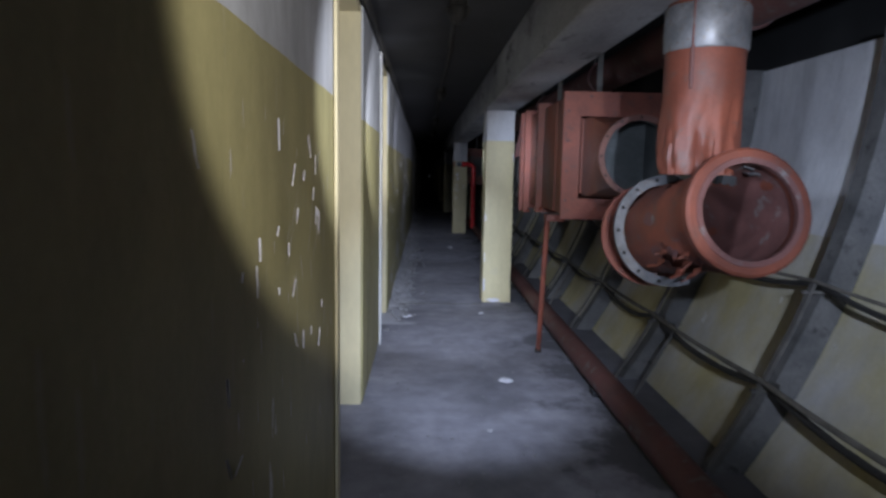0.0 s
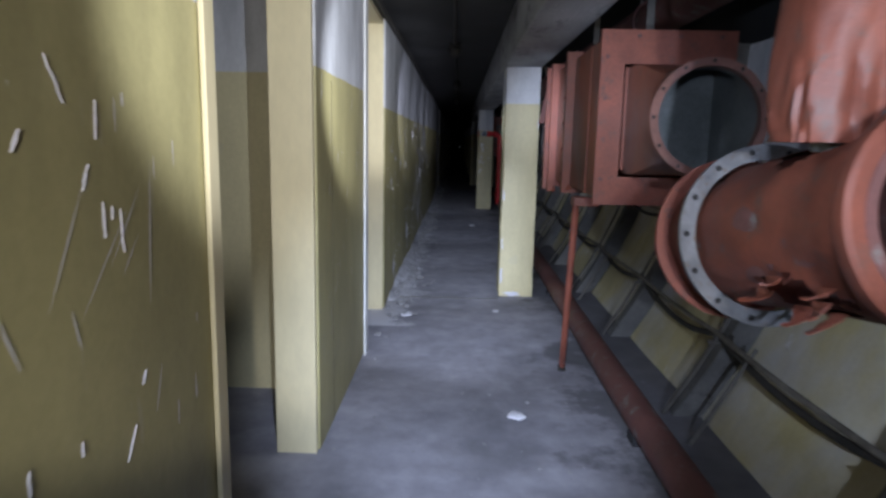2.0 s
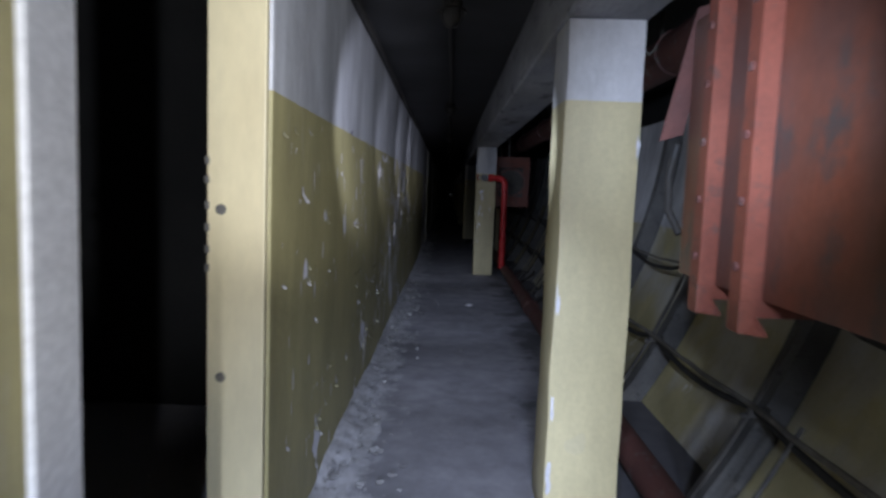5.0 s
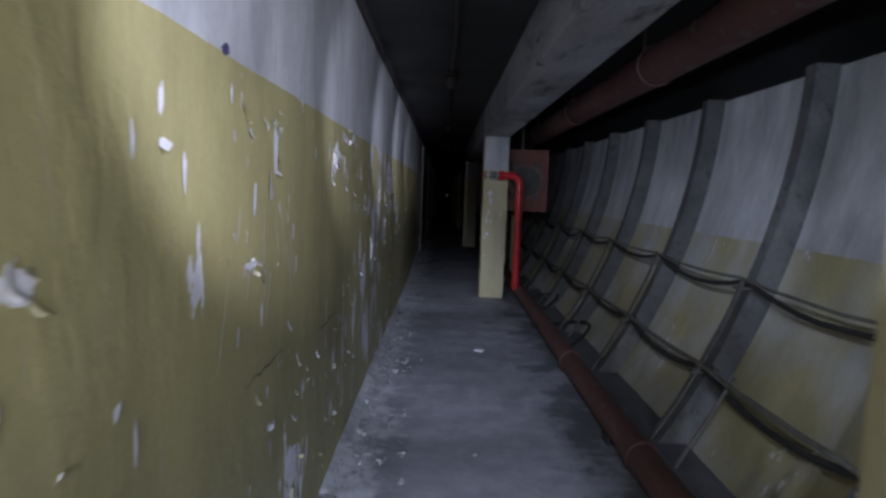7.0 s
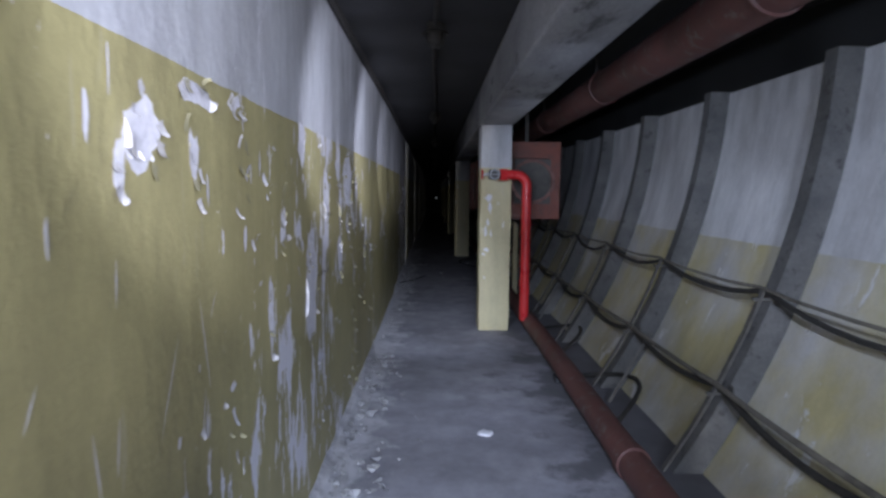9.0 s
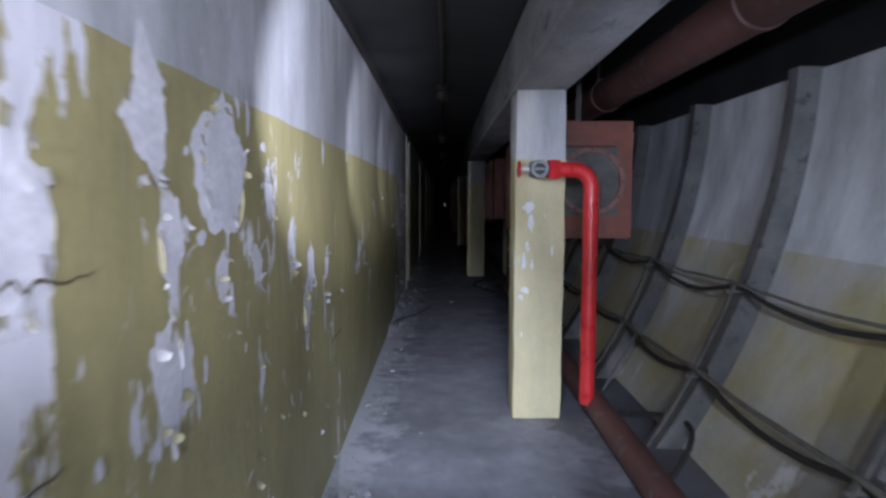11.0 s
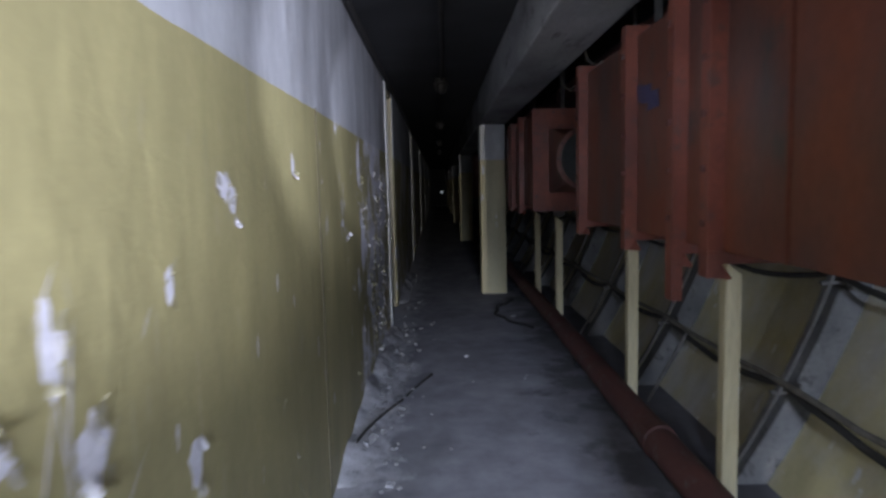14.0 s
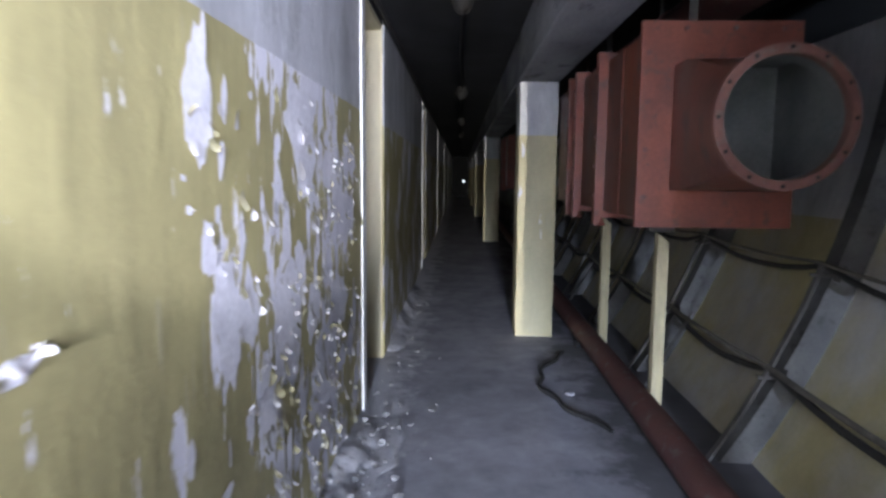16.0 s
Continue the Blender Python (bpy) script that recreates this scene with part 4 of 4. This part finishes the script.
for k, (y, z, w, h) in enumerate(SCABS):
    bm = bmesh.new()
    ring = ragged(bm, y, z, w, h, k * 1.37, 0.0012 + 0.000035 * k)
    pts = [v.co.copy() for v in ring]
    part("bare_patch", bm, scrap_white, wall3, "bare white plaster where the paint fell off")
    for j in range(0, 78, 5):
        if rng.random() < 0.03 * min(1.0, h / 0.2):
            curl(lips, pts[j] + Vector((0.001, 0, 0)), pts[(j + 3) % 78] + Vector((0.001, 0, 0)), rng.uniform(0.002, 0.006), rng.uniform(-0.02, 0.03))
    if w > 0.13 and y < 18:   # a torn tongue of paint hanging off the edge
        for j in rng.sample(range(0, 70, 6), 1):
            curl(lips, pts[j] + Vector((0.001, 0, 0)), pts[(j + 8) % 78] + Vector((0.001, 0, 0)), rng.uniform(0.006, 0.014), rng.uniform(0.02, 0.06))
for k, (y, z, w, h) in enumerate(SCABS):   # tongues of paint standing off the torn edges
    for q in range(2 + int(14 * (w + h) * (0.5 if y > 18.3 else 1.0))):
        a = rng.uniform(0, 2 * pi)
        fy, fz = y + 0.42 * w * cos(a), z + 0.42 * h * sin(a)
        if 0.05 < fz < 1.68:
            flake(lips, fy, fz, min(rng.uniform(0.02, 0.06), 0.22 * (w + h)), min(rng.uniform(0.012, 0.04), 0.16 * (w + h)), rng.gauss(0, 0.7) + (pi if rng.random() < 0.25 else 0), rng.uniform(0.004, 0.018), rng)
for lo, hi, count, low, high in ((6.5, 9.6, 130, 0.1, 1.62), (9.6, 14.0, 280, 0.08, 1.64), (14.0, 18.3, 34, 0.1, 1.2), (18.35, 20.5, 230, 0.05, 1.6)):
    for k in range(count):
        y = lo + (hi - lo) * (rng.random() ** 0.75 if lo > 18 else rng.random())
        z = low + (high - low) * rng.random()
        if noise.noise(Vector((y * 1.6, z * 1.1, 3.0))) < (0.0 if lo < 18 else -0.25):
            continue
        if 12.9 < y < 14.0 and z > 1.2:
            continue
        size = (2.0 if rng.random() < 0.25 else 1.2) * (1.35 if lo > 18 else 1.0)
        flake(lips, y, z, size * rng.uniform(0.015, 0.05), size * rng.uniform(0.008, 0.026), rng.gauss(0.2, 0.5) + (pi if rng.random() < 0.2 else 0), rng.uniform(0.003, 0.016), rng)
chips = bmesh.new()
for k in range(260):
    u = rng.random()
    y = rng.uniform(10.2, 14.0) if u < 0.38 else rng.uniform(18.3, 20.35) if u < 0.68 else rng.uniform(6.6, 10.2) if u < 0.88 else rng.uniform(14.0, 18.0)
    z = 0.05 + 1.6 * rng.random() ** 0.8
    w, h = rng.uniform(0.008, 0.035), rng.uniform(0.02, 0.11)
    if 12.9 < y < 18.2 and (z > 1.15 or rng.random() < 0.6):   # sound paint here
        continue
    if y > 18.3 or 10.8 < y < 13.0:
        w, h = w * 1.7, h * 1.5
    if rng.random() < 0.25:
        w, h = h * 0.6, w
    ring = ragged(chips, y, z, w, h, k * 0.77, 0.0046 + 0.00003 * (k % 60), 14)
    if rng.random() < 0.02:
        j = rng.randrange(14)
        curl(lips, ring[j].co + Vector((0.001, 0, 0)), ring[(j + 2) % 14].co + Vector((0.001, 0, 0)), rng.uniform(0.004, 0.012), rng.uniform(-0.012, 0.025))
tagged(mesh_object("paint_chips", chips, scrap_white), "small bare chips scattered over the flaking wall", "paint flakes", kind="stuff")
tagged(mesh_object("paint_curls", lips, flake_paint, True), "curled lips of cream paint lifting off the wall", "paint flakes", kind="stuff")
# scuffs on the first walls
scuffs = bmesh.new()
for k in range(46):
    y = rng.uniform(1.0, 2.6) if k < 30 else rng.uniform(3.95, 5.1)
    z = rng.uniform(0.5, 1.6)
    a = rng.uniform(60, 120)
    ragged(scuffs, y, z, rng.uniform(0.003, 0.009), rng.uniform(0.02, 0.09), k * 2.1, 0.0018 + 0.00002 * k, 10)
tagged(mesh_object("wall_scuffs", scuffs, scrap_white), "pale scratches and scuffs on the cream wall", "scuff marks", kind="stuff")
# a dab of blue paint high on the long wall
dab = bmesh.new()
ragged(dab, 8.05, 1.70, 0.07, 0.035, 3.3, 0.0030, 30)
part("paint_dab", dab, blue_smear, wall3, "small dab of blue paint")
# the upright joint in the wall
seam_bm = box((WALL_X + 0.0005, 17.08, 0.0), (WALL_X + 0.003, 17.095, 1.70), 0.0005)
dimple(seam_bm, 0.001, 9, 2)
part("wall_joint", seam_bm, CREAM_JOINT, wall3, "upright crack where two wall panels meet")
# long bright scratches where something was dragged along the paint
drags = bmesh.new()
for k in range(64):
    y, z = rng.choice(((8.3, 1.2), (8.7, 1.3), (8.9, 0.9), (9.3, 1.1), (9.3, 0.7), (2.1, 1.3), (2.0, 1.05), (4.75, 1.1), (4.9, 1.4), (11.4, 1.0), (9.9, 0.8), (15.2, 1.1), (13.2, 1.3)))
    y, z, tilt, size = y + rng.gauss(0, 0.16), z + rng.gauss(0, 0.16), rng.uniform(-0.5, 0.9), rng.uniform(0.03, 0.13)
    line = []
    for f in (-1.0, -0.4, 0.2, 1.0):
        line.append((y + size * f * sin(tilt), z + size * f * cos(tilt), 0.0022 * (1 - f * f) + 0.0004))
    lo = [drags.verts.new((WALL_X + 0.006 + 0.00004 * k, a - w, b)) for a, b, w in line]
    hi = [drags.verts.new((WALL_X + 0.006 + 0.00004 * k, a + w, b + 0.001)) for a, b, w in line]
    for q in range(3):
        drags.faces.new((lo[q], hi[q], hi[q + 1], lo[q + 1]))
for k in range(26):   # short gouges in the paint before the first doorway
    y, z, tilt, size = rng.uniform(1.05, 2.35), rng.uniform(0.85, 1.55), rng.gauss(0.1, 0.6), rng.uniform(0.008, 0.04)
    wide, lift = rng.uniform(0.001, 0.0034), WALL_X + 0.004 + 0.00005 * k
    for seg in range(3):
        a, b = -1 + 2 * seg / 3, -1 + 2 * (seg + 1) / 3
        kink = 0.25 * size * noise.noise(Vector((k * 1.3, seg, 0)))
        lo, hi = (y + size * a * sin(tilt) + (kink if seg else 0), z + size * a * cos(tilt)), (y + size * b * sin(tilt) + (0 if seg else kink), z + size * b * cos(tilt))
        drags.faces.new([drags.verts.new((lift + dx, p[0] + side * wide * (1 - 0.5 * abs(seg - 1)), p[1])) for p, side, dx in ((lo, -1, 0), (lo, 1, 0.003), (hi, 1, 0.003), (hi, -1, 0))])
tagged(mesh_object("wall_scratches", drags, scrap_white), "thin slanting white scratches in the cream paint", "scratch marks", kind="stuff")
cracks = bmesh.new()
for y0, z0, long in ((9.15, 0.78, 0.5), (11.3, 1.02, 0.4), (11.5, 1.3, 0.3), (8.2, 0.85, 0.4), (13.9, 0.7, 0.35)):
    line = [(y0 + long * f / 12, z0 + 0.02 * noise.noise(Vector((f * 0.8, y0, 0))) + 0.006 * noise.noise(Vector((f * 3.0, y0, 4))), 0.003 * sin(pi * f / 12) + 0.0006) for f in range(13)]
    lo = [cracks.verts.new((WALL_X + 0.0072, a, b - w)) for a, b, w in line]
    hi = [cracks.verts.new((WALL_X + 0.0072, a, b + w)) for a, b, w in line]
    for q in range(12):
        cracks.faces.new((lo[q], lo[q + 1], hi[q + 1], hi[q]))
tagged(mesh_object("wall_cracks", cracks, CREAM_JOINT), "dark level cracks in the loosened paint", "cracks", kind="stuff")
part("floor_joint", box((0.1, 6.855, -0.002), (1.06, 6.867, 0.0065), 0.001), steel_bar, bpy.data.objects["floor"], "dark joint between two floor slabs")
# the joint between two panels of the short wall
part("wall_joint", box((WALL_X + 0.0005, 4.20, 0.0), (WALL_X + 0.002, 4.206, 1.70), 0.0004), CREAM_JOINT, bpy.data.objects["wall_west_2"], "thin upright panel joint")

# ---- flaking on the valve pillar ----
for y, spots in ((14.79, [(1.165, 1.37, 0.085, 0.1), (1.18, 1.27, 0.05, 0.13), (1.16, 1.12, 0.05, 0.1), (1.14, 1.02, 0.05, 0.12), (1.19, 1.0, 0.03, 0.08), (1.15, 0.84, 0.08, 0.05), (1.12, 0.8, 0.05, 0.05), (1.13, 0.55, 0.02, 0.06)]),
                 (6.97, [(1.2, 0.03, 0.2, 0.06), (1.093, 0.5, 0.025, 0.22), (1.092, 0.95, 0.02, 0.16), (1.094, 0.2, 0.04, 0.2), (1.38, 1.6, 0.02, 0.1)]), (22.32, [(1.11, 1.55, 0.05, 0.2), (1.1, 1.2, 0.04, 0.1)])):
    host = [o for o in bpy.data.objects if o.name.startswith("pillar") and abs(o.data.vertices[0].co.y - y) < 0.5][0]
    for k, (x, z, w, h) in enumerate(spots):
        bm = bmesh.new()
        ring = [bm.verts.new((x + 0.5 * w * (0.7 + 0.8 * noise.noise(Vector((cos(a) * 1.4, sin(a) * 1.4, k + y)))) * cos(a), y - 0.009,
                              z + 0.5 * h * (0.7 + 0.8 * noise.noise(Vector((cos(a) * 1.4, k + y, sin(a) * 1.4)))) * sin(a))) for a in [2 * pi * j / 20 for j in range(20)]]
        bm.faces.new(ring)
        bm.normal_update()
        bmesh.ops.solidify(bm, geom=bm.faces[:], thickness=-0.004)
        part("bare_patch", bm, scrap_white, host, "bare plaster where the paint flaked off")

# ---- rubble and litter on the floor ----
def heap(y0, y1, width, height, seed, label):
    bm = bmesh.new()
    ny, nx = int((y1 - y0) / 0.025), 18
    grid = []
    for j in range(ny + 1):
        y = y0 + (y1 - y0) * j / ny
        env = sin(pi * j / ny) ** 0.5
        wid = width * (0.75 + 0.5 * noise.noise(Vector((y * 1.3, seed, 0))) + 0.15 * noise.noise(Vector((y * 6, seed, 0))))
        row = []
        for i in range(nx + 1):
            f = i / nx
            h = height * env * (1 - f) ** 1.4 * (0.8 + 0.7 * noise.noise(Vector((y * 3.0, f * 2.0, seed))))
            h += env * (0.012 * noise.noise(Vector((y * 11, f * 5, seed))) + 0.006 * noise.noise(Vector((y * 33, f * 14, seed)))) * min(1, height / 0.1)
            low = -0.01 if i == nx or j in (0, ny) else 0.0
            row.append(bm.verts.new((WALL_X + 0.001 + wid * f, y, max(h - 0.02 * f, low) if low == 0.0 else low)))
        grid.append(row)
    for j in range(ny):
        for i in range(nx):
            bm.faces.new((grid[j][i], grid[j][i + 1], grid[j + 1][i + 1], grid[j + 1][i]))
    tagged(mesh_object("rubble_heap", bm, rubble_mat, True), label, "rubble", "rubble heaps", kind="stuff")


heap(6.7, 9.3, 0.28, 0.07, 1, "low drift of plaster crumbs along the wall foot")
heap(9.3, 14.2, 0.18, 0.05, 2, "thin drift of fallen paint along the wall foot")
heap(17.2, 20.5, 0.36, 0.11, 3, "pale heap of fallen plaster against the wall foot")
heap(21.8, 24.5, 0.3, 0.07, 4, "grey drift of plaster beyond the doorway")

litter = bmesh.new()
for k in range(510):
    y = rng.uniform(0.5, 24.0)
    x = WALL_X + 0.03 + abs(rng.gauss(0, 0.16)) if k < 480 and y > 5.5 else rng.uniform(0.1, 1.5)
    s = rng.uniform(0.004, 0.013) if rng.random() < 0.9 else rng.uniform(0.013, 0.026)
    a = rng.uniform(0, 6.3)
    c = Vector((min(x, 1.5), y, 0.006 + 0.3 * s))
    tilt = Matrix.Rotation(a, 3, "Z") @ Matrix.Rotation(rng.uniform(-0.5, 0.5), 3, "X")
    vs = [litter.verts.new(c + tilt @ Vector((sx * s, sy * s * 0.7, sz * s * 0.2)))
          for sx, sy, sz in ((-1, -1, -1), (1, -0.8, -1), (0.9, 1, -1), (-0.8, 0.9, -1), (-0.7, -0.8, 1), (0.8, -0.7, 1), (0.6, 0.8, 1), (-0.6, 0.7, 1))]
    for f in ((4, 5, 6, 7), (0, 1, 5, 4), (1, 2, 6, 5), (2, 3, 7, 6), (3, 0, 4, 7)):
        litter.faces.new([vs[j] for j in f])
for k in range(260):   # broken sheets of paint below the worst of the wall
    y = rng.uniform(17.6, 20.5) if k < 90 else rng.uniform(6.0, 13.5)
    c = Vector((WALL_X + 0.05 + abs(rng.gauss(0, 0.13)), y, 0.02 + (0.03 * rng.random() if k < 90 else 0.01)))
    s = rng.uniform(0.012, 0.04)
    turn = Matrix.Rotation(rng.uniform(0, 6.3), 3, "Z") @ Matrix.Rotation(rng.uniform(-0.7, 0.7), 3, "X")
    rim = [litter.verts.new(c + turn @ Vector((s * cos(a) * rng.uniform(0.5, 1.2), s * sin(a) * rng.uniform(0.4, 0.9), 0.25 * s * cos(2 * a)))) for a in (0.0, 0.9, 1.8, 2.7, 3.6, 4.5, 5.4)]
    litter.faces.new(rim)
tagged(mesh_object("floor_litter", litter, litter_mat), "small crumbs of plaster and paint on the floor", "litter", kind="stuff")

for k, (x, y, s) in enumerate([(1.02, 6.41, 0.03), (0.93, 11.98, 0.045), (0.27, 6.23, 0.05), (1.01, 4.3, 0.05), (1.3, 20.9, 0.03), (0.75, 19.4, 0.02)]):
    bm = bmesh.new()
    bmesh.ops.create_icosphere(bm, subdivisions=2, radius=s)
    for v in bm.verts:
        v.co.z *= 0.3
        v.co += Vector((1, 1, 0.3)) * 0.4 * s * noise.noise(v.co * (1.2 / s) + Vector((k, 0, 0)))
    ob = tagged(mesh_object("plaster_lump", bm, scrap_white), "pale lump of fallen plaster on the floor", "rubble", "plaster lumps")
    ob.location = (x, y, 0.2 * s)

loop = thing("floor_cable", "black cable lying in a loop on the floor", "cable")
part("sheath", tube([(1.42 - 0.28 * sin(pi * k / 24) + 0.02 * sin(k), 20.3 + 1.5 * k / 24, 0.016) for k in range(25)], 0.013, 8), cable_black, loop, smooth=True)
loop2 = thing("floor_wire", "thin black wire curving over the rubble", "cable")
part("sheath", tube([(0.12 + 0.36 * (k / 20) ** 1.5, 17.5 + 1.4 * k / 20, 0.10 - 0.085 * min(1, k / 12)) for k in range(21)], 0.008, 6), cable_black, loop2, smooth=True)
for k, y in enumerate((12.6, 14.3)):
    t = thing("slack_hose", "slack black hose looped against the lining foot", "hose", "slack hoses", (0, y, 0))
    part("hose", tube([(1.74 + 0.28 * sin(pi * s / 16), -0.5 + s / 16.0, 0.03 + 0.12 * sin(pi * s / 16)) for s in range(17)], 0.016, 8), cable_black, t, smooth=True)
